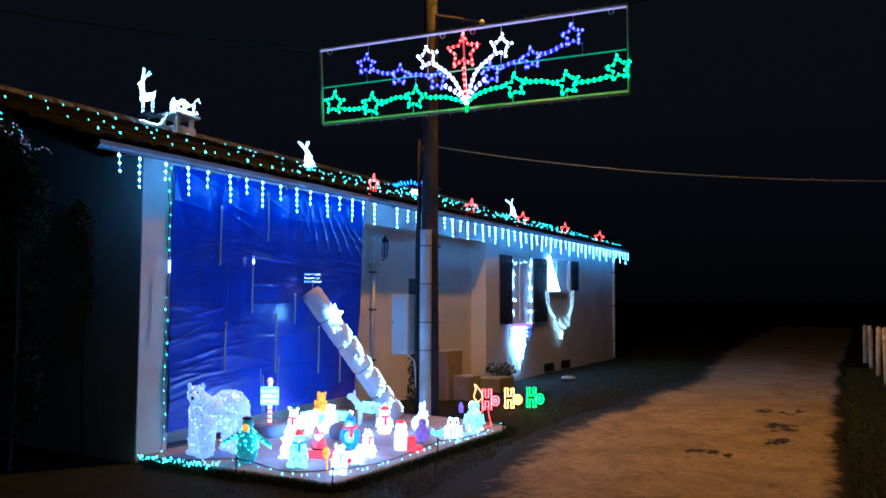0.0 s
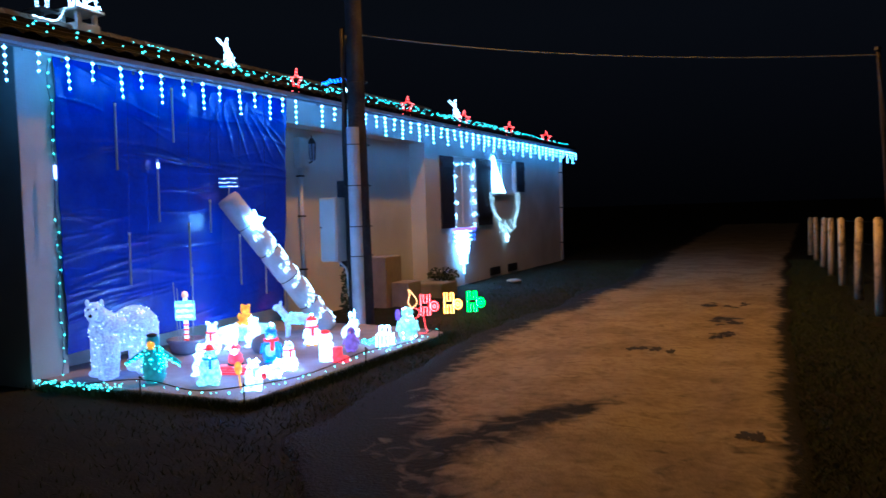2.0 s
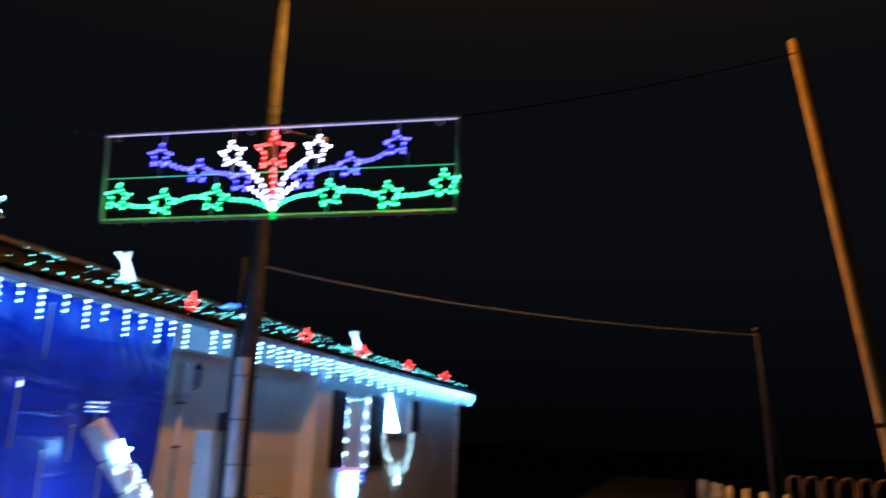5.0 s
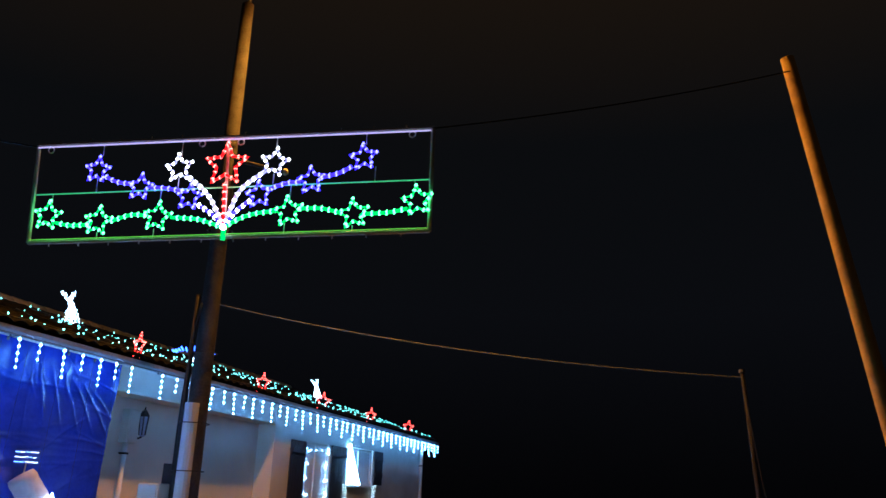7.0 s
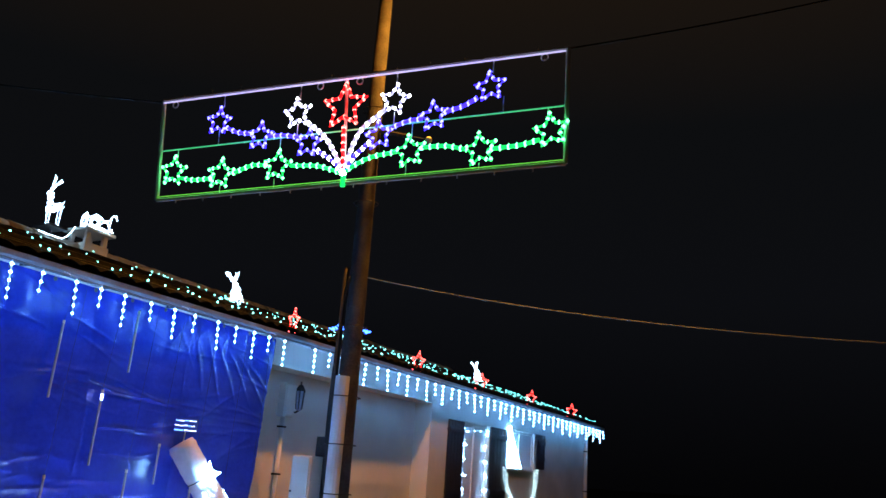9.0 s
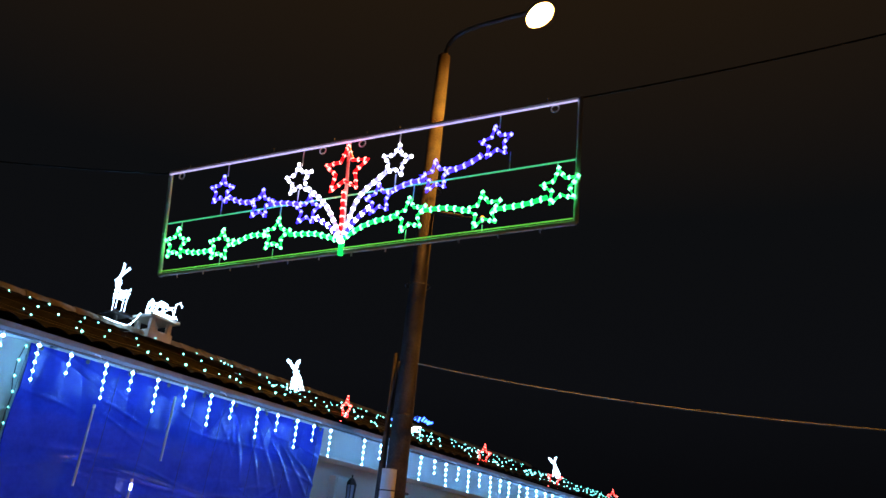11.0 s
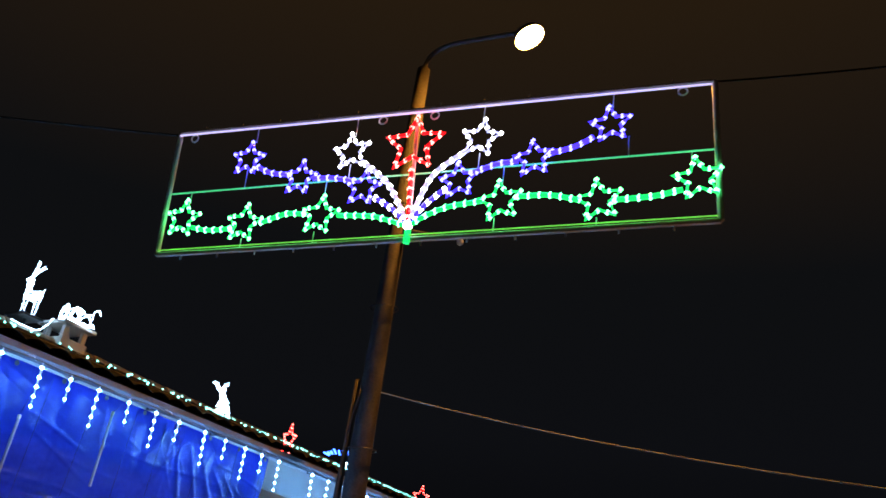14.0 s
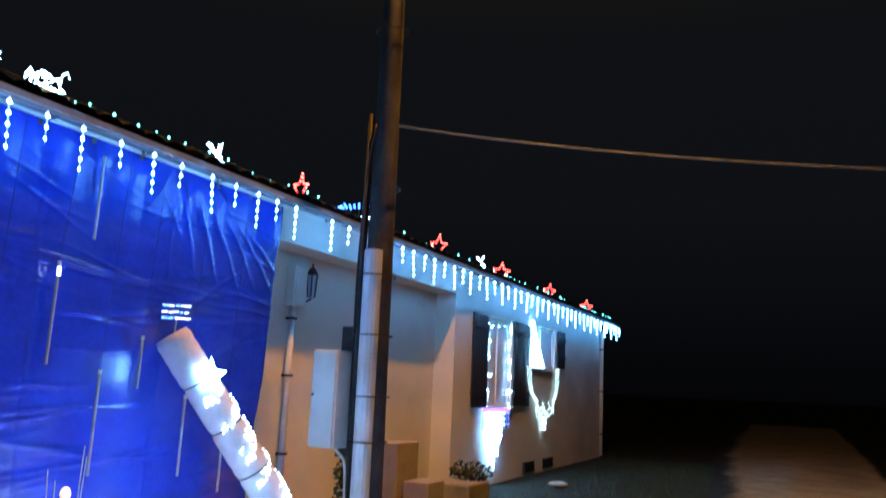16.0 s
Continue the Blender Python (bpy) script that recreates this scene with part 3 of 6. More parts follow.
# a fan of folds below one eyelet, and long slack folds near the foot
creases += [(0.64 + 0.055 * k + 0.08 * math.cos(1.25 - 0.13 * k), 0.06 + 0.11 * math.sin(1.25 - 0.13 * k) + 0.02 * k, 0.15 + 0.02 * (k % 3), 1.25 - 0.13 * k, 0.018, 0.009) for k in range(6)]
creases += [(0.2 + 0.1 * k, 0.3 + 0.012 * k, 0.16, 0.05 * (k % 3) - 0.04, 0.016, 0.006) for k in range(3)]
creases += [(0.5, 0.335, 0.5, 0.03, 0.014, 0.005), (0.5, 0.67, 0.5, -0.02, 0.014, 0.005), (0.3, 0.5, 0.5, 1.57, 0.008, 0.004), (0.62, 0.5, 0.5, 1.57, 0.008, 0.004)]
for j in range(NV + 1):
    v = j / NV
    for i in range(NU + 1):
        u = i / NU
        y = TY0 + (TY1 - TY0) * u - 0.22 * (u ** 3) * v ** 1.5 + 0.02 * noise.noise(Vector((v * 6, 0.2, 0)))
        z = 3.15 - (2.93 - 0.06 * u) * v + 0.02 * noise.noise(Vector((u * 7, 5.2, 0))) * (1 if j in (0, NV) else 0)
        fold = 0.025 * noise.noise(Vector((u * 2.2, v * 3, 1.1))) + 0.012 * abs(noise.noise(Vector((u * 3.5 + v, v * 11, 2.2))))
        for cu, cv, half, ang, amp, wide in creases:
            du, dv = (u - cu) * 1.3, v - cv
            s = du * math.cos(ang) + dv * math.sin(ang)
            if abs(s) < half:
                off = abs(dv * math.cos(ang) - du * math.sin(ang) + 0.004 * math.sin(s * 17 + cu * 9))
                if off < wide * 5:
                    fold += amp * math.exp(-off / wide) * (1 - (s / half) ** 2)
        fold += 0.025 * max(0.0, 1 - v * 3.0) * abs(math.sin((u + 0.4 * (u - 0.66) * v) * 24))
        tp.v.append((WALL_X + 0.03 + fold, y, z))
tp.f = [(j * (NU + 1) + i, j * (NU + 1) + i + 1, (j + 1) * (NU + 1) + i + 1, (j + 1) * (NU + 1) + i) for j in range(NV) for i in range(NU)]
tp.m = [0] * len(tp.f)
tarp = thing("tarpaulin", tp, TARP, "large creased blue plastic tarpaulin hung under the gutter", "tarpaulin", smooth=True)
solid = tarp.modifiers.new("thickness", "SOLIDIFY")
solid.thickness = 0.004
for k in range(9):
    y = TY0 + 0.08 + k * (TY1 - TY0 - 0.16) / 8
    part("eyelet", Shape().lathe((0, 0, 0), [(0.018, 0), (0.022, 0.004), (0.018, 0.008)], 10), GUTTER, tarp, at=pose(WALL_X + 0.075, y, 3.11, 0, 90, 0))

cap = Shape()
for i in range(47):
    cap.tube([(RIDGE_X, R0 + i * 0.4, RIDGE_Z + 0.01), (RIDGE_X, R0 + i * 0.4 + 0.41, RIDGE_Z - 0.005)], 0.12, 10)
thing("ridge_capping", cap, STONE, "row of pale rounded ridge tiles along the roof", "ridge tiles", kind="structure", smooth=True)

# ---- mast with lamp, conduit and cabinet ----
PX, PY = -5.38, 11.31
mast = Shape()
mast.tube([(PX, PY, -0.2), (PX, PY, 2), (PX, PY, 5), (PX, PY, 8.3)], 0.15, 16, r2=0.085)
pole = thing("utility_pole", mast, WOOD_POLE, "tall weathered street-light pole with conduits strapped to it", "pole", smooth=True)
part("conduit", Shape().tube([(PX + 0.03, PY - 0.17, 0.0), (PX + 0.03, PY - 0.17, 2.68)], 0.085, 14), PLASTIC_GREY, pole, "pale grey cable guard pipe")
part("conduit", Shape().tube([(PX - 0.13, PY - 0.1, 0.0), (PX - 0.13, PY - 0.1, 2.0), (PX - 0.12, PY - 0.1, 4.03)], 0.03, 10), DARK_CABLE, pole, "thin dark conduit", smooth=True)
part("cable", Shape().tube(smooth_line([(PX - 0.15, PY - 0.12, 0.4), (PX - 0.17, PY - 0.13, 0.75), (PX - 0.25, PY - 0.14, 0.85), (PX - 0.27, PY - 0.16, 0.92)]), 0.014, 8), PLASTIC_GREY, pole, smooth=True)
part("cable", Shape().tube(smooth_line([(PX - 0.13, PY - 0.13, 0.0), (PX - 0.135, PY - 0.13, 1.2), (PX - 0.16, PY - 0.12, 2.4), (PX - 0.12, PY - 0.12, 3.4), (PX - 0.05, PY - 0.12, 3.92)]), 0.012, 8), DARK_CABLE, pole, smooth=True)
for z in (0.95, 1.35, 1.9, 2.45, 3.3, 4.9, 6.2):
    part("band", Shape().tube([(PX + 0.165 * math.cos(a) + (0.01 if z < 2.6 else 0), PY - (0.05 if z < 2.6 else 0) + (0.21 if z < 2.6 else 0.14) * math.sin(a), z) for a in [2 * math.pi * i / 20 for i in range(20)]], 0.007, 6, closed=True), IRON, pole)
part("bracket_arm", Shape().tube([(PX + 0.09, PY, 5.9), (PX + 0.55, PY, 5.76)], 0.028, 8), WOOD_POLE, pole)
part("insulator", Shape().lathe((PX + 0.85, PY, 5.62), [(0.01, 0), (0.035, 0.02), (0.04, 0.06), (0.02, 0.09)], 10), PALE_WOOD, pole)
part("insulator_wire", Shape().tube([(PX + 0.55, PY, 5.76), (PX + 0.85, PY, 5.68)], 0.006, 6), DARK_CABLE, pole)
part("lamp_arm", Shape().tube(smooth_line([(PX, PY, 8.2), (PX + 0.05, PY + 0.01, 8.5), (PX + 0.3, PY + 0.03, 8.66), (PX + 0.85, PY + 0.06, 8.68), (PX + 1.24, PY + 0.08, 8.67)]), 0.03, 10), GUTTER, pole, smooth=True)
lamp_at = pose(PX + 1.42, PY + 0.08, 8.57, 0, 0, 0) @ pose(0, 0, 0, 0, -28, 0) @ Matrix.Diagonal((0.92, 0.82, 1.0, 1.0))
head = part("lamp_head", Shape().lathe((0, 0, 0), [(0.2, 0.012), (0.215, -0.02), (0.222, -0.02), (0.225, 0.02), (0.19, 0.08), (0.12, 0.12), (0.05, 0.138), (0.01, 0.14)], 24), GUTTER, pole, "grey luminaire hood", smooth=True, at=lamp_at)
part("lens", Shape().lathe((0, 0, 0), [(0.02, -0.1), (0.08, -0.09), (0.14, -0.06), (0.185, -0.014), (0.198, 0.01), (0.19, 0.014)], 24), SODIUM, head, "glowing orange sodium lamp lens", smooth=True)
cb = thing("meter_cabinet", Shape().box(PX - 0.43, PX - 0.17, PY - 0.34, PY - 0.1, 0.885, 1.75, bevel=0.012), CABINET, "cream metal meter cabinet mounted on the pole", "cabinet")
part("door", Shape().box(PX - 0.42, PX - 0.18, PY - 0.362, PY - 0.343, 0.9, 1.735, bevel=0.006), CABINET, cb)
part("lock", Shape().lathe((0, 0, 0), [(0.012, 0), (0.012, 0.012)], 10), IRON, cb, at=pose(PX - 0.4, PY - 0.362, 1.35, 90, 0, 0))
part("back_plate", Shape().box(PX - 0.3, PX - 0.1, PY - 0.097, PY - 0.07, 0.8, 1.98, bevel=0.004), WOOD_POLE, cb, "dark backing board")

# overhead cables
post_top = Vector((0.865, 11.4, 3.0))
thing("overhead_cable", Shape().tube(sag((PX + 0.13, PY, 3.92), post_top, 0.13), 0.0075, 6), PALE_CABLE, "pale overhead cable from the pole to a thin post", "cable")
thin = thing("cable_post", Shape().tube([(1.05, 11.4, -0.1), (0.95, 11.4, 1.6), (0.865, 11.4, 3.06)], 0.034, 8, r2=0.02), WOOD_POLE, "thin leaning wooden post carrying the overhead cable", "post", smooth=True)
part("wire", Shape().tube(smooth_line([(0.86, 11.36, 3.0), (0.97, 11.35, 2.0), (1.1, 11.36, 1.2), (1.13, 11.36, 0.5), (1.08, 11.36, 0.02)]), 0.007, 6), DARK_CABLE, thin, smooth=True)
part("cap", Shape().lathe((0.865, 11.4, 3.05), [(0.035, 0), (0.03, 0.03)], 8), GUTTER, thin)

tallp = thing("timber_post", Shape().tube([(1.73, 8.2, -0.1), (1.51, 8.2, 1.55), (1.05, 8.2, 4.83)], 0.066, 14, r2=0.048), LAMPLIT_TIMBER, "tall leaning timber post with the street lamp's orange put into its colour", "post", smooth=True)
part("bolt", Shape().lathe((0, 0, 0), [(0.02, 0), (0.02, 0.02)], 8), IRON, tallp, at=pose(1.4, 8.12, 1.95, 90, 0, 0))

# fence of stakes along the drive
FENCE = [(1.16, 9.5, 1.34), (1.09, 11.85, 1.3), (1.02, 13.7, 1.24), (0.843, 15.6, 1.2), (0.679, 17.6, 1.16), (0.529, 19.6, 1.12), (0.39, 21.8, 1.08), (0.246, 24.0, 1.05), (0.088, 26.5, 1.0)]
rnd = random.Random(8)
for k, (fx, fy, fh) in enumerate(FENCE):
    r = 0.045 if k == 1 else 0.062
    lean = rnd.uniform(-0.03, 0.03)
    st = Shape().tube([(fx, fy, -0.1), (fx + lean * 0.5, fy, 0.7), (fx + lean, fy, fh)], r, 10, r2=r * 0.9)
    st.tube([(fx + lean, fy, fh), (fx + lean, fy, fh + 0.03)], r * 0.85, 10, r2=r * 0.5)
    thing("fence_post", st, PALE_WOOD, "pale round wooden fence post beside the driveway", "fence post", "fence posts", smooth=True)
RUST = surface("rusty_iron", (0.24, 0.15, 0.11), (0.45, 0.3, 0.22), 12, 0.8, 0.3, bump=0.4)
for k in range(8):
    fx, fy = 1.23 + 0.181 * k, 12.2 + 0.02 * (k % 2)
    st = Shape().tube([(fx - 0.07, fy, 0.0), (fx - 0.07, fy, 1.42)] + [(fx - 0.07 * math.cos(a), fy, 1.42 + 0.1 * math.sin(a)) for a in [math.pi * i / 8 for i in range(1, 8)]] + [(fx + 0.07, fy, 1.42), (fx + 0.07, fy, 0.0)], 0.011, 6)
    thing("hoop_paling", st, RUST, "round-topped rusty metal hoop of the fence beside the driveway", "fence hoop", "hoop-topped palings", smooth=True)
for z in (0.45, 0.95, 1.3):
    thing("fence_wire", Shape().tube([(fx, fy, z * fh / 1.34) for fx, fy, fh in FENCE], 0.003, 4), DARK_CABLE, "thin dark wire strung between the fence posts", "wire", "fence wires")

# ---- the hanging star sign ----
# the frame hangs a little twisted between its two cables
SIGN_BL, SIGN_BR = Vector((-3.86, 6.69, 3.19)), Vector((-1.213, 6.915, 3.203))
SIGN_TL, SIGN_TR = Vector((-3.795, 6.555, 3.812)), Vector((-1.222, 6.94, 3.882))
SW, SH = 2.63, 0.672
SN = (SIGN_BR - SIGN_BL).cross(SIGN_TL - SIGN_BL).normalized()


def on_sign(u, v, off=0.0):
    low, top = SIGN_BL.lerp(SIGN_BR, u / SW), SIGN_TL.lerp(SIGN_TR, u / SW)
    return low.lerp(top, v / SH) + SN * off


sign = thing("star_light_sign", None, None, "hanging rectangular light sign with violet, white, red and green rope stars", "light sign")
for name, a, b in (("frame_bar", (0, 0), (SW, 0)), ("frame_bar", (0, SH), (SW, SH)), ("frame_bar", (0, 0), (0, SH)), ("frame_bar", (SW, 0), (SW, SH)), ("frame_bar", (1.345, 0), (1.305, SH))):
    part(name, Shape().tube([on_sign(*a), on_sign(*b)], 0.013 if a[0] != 1.345 else 0.009, 8), FRAME_METAL, sign)
# thin glowing strips added on both bars imitate star light caught by the frame
part("edge_glow", Shape().tube([on_sign(0.01, 0.018, 0.016), on_sign(SW - 0.01, 0.018, 0.016)], 0.003, 6), glow("edge_glow_green", (0.2, 0.8, 0.1), 0.35), sign, "dim green glowing strip added for the light falling on the lower bar")
part("edge_glow", Shape().tube([on_sign(0.01, SH - 0.018, 0.016), on_sign(SW - 0.01, SH - 0.018, 0.016)], 0.004, 6), glow("edge_glow_violet", (0.6, 0.52, 1.0), 0.7), sign, "dim violet glowing strip added for the light falling on the upper bar")
part("cross_wire", Shape().tube([on_sign(0, 0.33), on_sign(SW, 0.33)], 0.004, 6), glow("rope_wire_green", (0.05, 0.6, 0.25), 0.5, (0.3, 0.35, 0.3)), sign, "thin green lit cross wire")
for u, v0, v1 in ((0.43, 0.58, SH), (0.41, 0.33, 0.43), (0.97, 0.56, SH), (1.6, 0.57, SH), (2.18, 0.58, SH), (2.25, 0.33, 0.43), (0.84, 0.0, 0.07), (0.45, 0.0, 0.06), (1.7, 0.0, 0.08), (2.13, 0.0, 0.05), (0.11, 0.27, 0.33), (2.5, 0.27, 0.33), (0.86, 0.23, 0.33), (1.72, 0.24, 0.33), (0.97, 0.33, 0.41), (1.6, 0.33, 0.41)):
    part("hanger_wire", Shape().tube([on_sign(u + 0.03, v0), on_sign(u + 0.03, v1)], 0.003, 5), FRAME_METAL, sign)
for u in (0.09, 1.13, 1.39, 2.5):
    part("eye_ring", Shape().tube([on_sign(u + 0.02 * math.cos(a), SH - 0.035 + 0.02 * math.sin(a)) for a in [2 * math.pi * i / 12 for i in range(12)]], 0.004, 5, closed=True), FRAME_METAL, sign)
for u in [0.15 + 0.21 * k for k in range(12)]:
    part("clip", Shape().tube([on_sign(u, SH + 0.012), on_sign(u, SH + 0.032)], 0.004, 5), FRAME_METAL, sign)
    part("clip", Shape().tube([on_sign(u, -0.012), on_sign(u, -0.03)], 0.004, 5), FRAME_METAL, sign)


def bow(u, v):
    return u + 0.035 + 0.045 * (1 - v / SH) * max(0.0, 1 - abs(u - 1.27) / 0.95)


def rope(name, pts, mats, parent, closed=False, r=0.0075, bead=0.0125, step=0.044):
    """A light rope: a glowing tube with brighter beads in it."""
    sh = Shape().tube(pts, r, 6, 0, closed=closed)
    loop = list(pts) + ([pts[0]] if closed else [])
    for p in along(loop, step):
        sh.bulb(p, bead, 1, 1.1)
    return part(name, sh, mats, parent)


def star_points(u, v, r, spin=0.0, inner=0.45):
    u, v = bow(u, v), v - 0.008
    return [on_sign(u + (r if k % 2 == 0 else r * inner) * math.sin(spin + math.pi * k / 5), v + (r if k % 2 == 0 else r * inner) * math.cos(spin + math.pi * k / 5), 0.02) for k in range(10)]


for u, v in ((0.41, 0.49), (0.71, 0.36), (1.04, 0.28), (1.5, 0.28), (1.84, 0.36), (2.17, 0.5)):
    rope("star", star_points(u, v, 0.092, 0.1 if u < 1.3 else -0.1), [ROPE_BLUE, BEAD_BLUE], sign, True)
for u, v in ((0.96, 0.48), (1.59, 0.49)):
    rope("star", star_points(u, v, 0.096, 0.15 if u > 1.3 else -0.12), [ROPE_WHITE, BEAD_WHITE], sign, True)
rope("star", star_points(1.27, 0.49, 0.145), [ROPE_RED, BEAD_RED], sign, True, 0.0105, 0.0135)
for u, v in ((0.095, 0.19), (0.45, 0.14), (0.84, 0.155), (1.7, 0.16), (2.13, 0.13), (2.52, 0.2)):
    rope("star", star_points(u, v, 0.1, 0.12 if u < 1.3 else -0.12), [ROPE_GREEN, BEAD_GREEN], sign, True)
HUB = (1.27, 0.065)
for pts, mats in (([HUB, (1.17, 0.105), (1.09, 0.13), (0.93, 0.145)], (ROPE_GREEN, BEAD_GREEN)), ([(0.76, 0.165), (0.67, 0.172), (0.54, 0.135)], (ROPE_GREEN, BEAD_GREEN)), ([(0.38, 0.115), (0.26, 0.115), (0.16, 0.135)], (ROPE_GREEN, BEAD_GREEN)),
                  ([HUB, (1.36, 0.115), (1.47, 0.15), (1.62, 0.165)], (ROPE_GREEN, BEAD_GREEN)), ([(1.78, 0.175), (1.92, 0.17), (2.05, 0.135)], (ROPE_GREEN, BEAD_GREEN)), ([(2.2, 0.125), (2.35, 0.13), (2.46, 0.15)], (ROPE_GREEN, BEAD_GREEN)),
                  ([HUB, (1.2, 0.15), (1.1, 0.225)], (ROPE_BLUE, BEAD_WHITE)), ([(0.99, 0.32), (0.87, 0.345), (0.78, 0.35)], (ROPE_BLUE, BEAD_BLUE)), ([(0.65, 0.38), (0.55, 0.4), (0.47, 0.44)], (ROPE_BLUE, BEAD_BLUE)),
                  ([HUB, (1.34, 0.16), (1.44, 0.24)], (ROPE_BLUE, BEAD_WHITE)), ([(1.56, 0.31), (1.68, 0.345), (1.77, 0.35)], (ROPE_BLUE, BEAD_BLUE)), ([(1.91, 0.375), (2.02, 0.4), (2.1, 0.44)], (ROPE_BLUE, BEAD_BLUE)),
                  ([HUB, (1.22, 0.18), (1.15, 0.3), (1.02, 0.42)], (ROPE_WHITE, BEAD_WHITE)), ([HUB, (1.31, 0.18), (1.38, 0.32), (1.53, 0.43)], (ROPE_WHITE, BEAD_WHITE)),
                  ([HUB, (1.268, 0.2), (1.267, 0.36)], (ROPE_RED, BEAD_RED))):
    rope("stem", smooth_line([on_sign(bow(u, v), v - 0.006, 0.02) for u, v in pts]), list(mats), sign, r=0.011, bead=0.0175, step=0.046)
part("hub", Shape().ball(on_sign(HUB[0] + 0.075, HUB[1], 0.02), 0.022, 0, 10, 8), BEAD_WHITE, sign, "bright white centre where the ropes meet")
part("tie", Shape().tube([on_sign(1.345, -0.02, 0.01), on_sign(1.345, 0.05, 0.01)], 0.016, 6), ROPE_GREEN, sign)
thing("sign_cable", Shape().tube(sag(on_sign(0, SH - 0.01), (-9.6, 6.1, 5.25), 0.06), 0.006, 5), DARK_CABLE, "dark steel cable holding the star sign", "cable", "sign cables")
thing("sign_cable", Shape().tube(sag(on_sign(SW, SH), (1.05, 8.15, 4.7), 0.04), 0.005, 5), DARK_CABLE, "dark steel cable from the sign to the timber post", "cable", "sign cables")

# ---- lights on the eaves ----
ic = thing("icicle_light_string", Shape().tube([(-6.09, 6.3 + 0.3 * k, 3.1 + 0.008 * (k % 2)) for k in range(63)], 0.006, 5), DARK_CABLE, "string of cool white icicle lights hung along the gutter", "icicle lights")

for k in range(13):
    part("clip", Shape().tube([(-6.09, 6.4 + 1.45 * k, 3.1), (-6.12, 6.4 + 1.45 * k, 3.13), (-6.195, 6.4 + 1.45 * k, 3.15)], 0.004, 5), PLASTIC_GREY, ic)


def icicle(length, bulbs):
    sh = Shape().lathe((0, 0, -length), [(0.001, 0), (0.003, length * 0.3), (0.0055, length * 0.65), (0.0075, length * 0.93), (0.004, length)], 8, 0)
    for k in range(bulbs):
        s = (k + 0.5) / bulbs
        sh.bulb((0, 0, -length * s), 0.0195 - 0.008 * s, 1, 1.1)
    return sh.mesh("icicle", [glow("icicle_sleeve", (0.5, 0.7, 1.0), 0.22, (0.7, 0.75, 0.8)), ICE])


long_m, short_m = icicle(0.35, 5), icicle(0.23, 3)
rnd = random.Random(2)
for k in range(61):
    if k in (16, 20):
        continue
    part("icicle", long_m if k % 2 else short_m, None, ic, at=pose(-6.09, 6.36 + 0.305 * k + rnd.uniform(-0.03, 0.03), 3.1, rnd.uniform(-4, 4), rnd.uniform(-4, 4), 0))


def roof_z(x):
    return EAVE_Z - 0.01 + (RIDGE_Z - EAVE_Z + 0.01) * (x + 6.2) / (RIDGE_X + 6.2)


# strings of teal bulbs laid over the tiles
rnd = random.Random(5)
for x0, y0, y1, zig in ((-6.3, 6.3, 25.0, 0.05), (-6.7, 6.5, 25.0, 0.35), (-7.2, 10.8, 25.0, 0.4), (-7.8, 11.5, 25.0, 0.5), (-7.9, 6.6, 12.5, 0.5), (-9.6, 6.4, 12.8, 0.8), (-8.4, 12.0, 25.0, 0.5), (-9.6, 12.8, 25, 0.6)):
    pts = []
    y = y0
    while y < y1:
        x = x0 + rnd.uniform(-zig, zig)
        pts.append(Vector((x, y, roof_z(x) + 0.075)))
        y += rnd.uniform(0.25, 0.42) if y > 10.5 or x0 == -6.3 else rnd.uniform(0.5, 0.9)
    st = thing("roof_light_string", Shape().tube(pts, 0.0045, 4), DARK_CABLE, "string of teal fairy lights laid over the roof tiles", "fairy lights", "roof light strings")
    bl = Shape()
    for p in along(pts, 0.24):
        if rnd.random() < 0.55:
            bl.bulb((p.x + rnd.uniform(-0.03, 0.03), p.y, p.z + 0.02), rnd.uniform(0.007, 0.015), 0)
    tagged(part("bulb_strand", bl, TEAL, st, "teal glowing bulbs"), kind="stuff")

# red rope stars standing on the roof
for k, y in enumerate((11.84, 15.41, 18.08, 20.93, 23.93)):
    r = 0.18
    sx = thing("roof_star", None, None, "red light-rope star standing on the roof tiles", "star light", "red roof stars", at=pose(-6.76, y, 3.525, 0, 0, -28 + 10 * (k % 3)))
    pts = [Vector((r * (1 if i % 2 == 0 else 0.45) * math.sin(math.pi * i / 5 + 0.15), 0.03, r * (1 if i % 2 == 0 else 0.45) * math.cos(math.pi * i / 5 + 0.15))) for i in range(10)]
    rope("outline", pts, [STAR_RED, BEAD_RED], sx, True, 0.0095, 0.0135, 0.05)
    part("stand", Shape().tube([(0, 0, -0.06), (0, 0, -0.16)], 0.006, 5), IRON, sx)

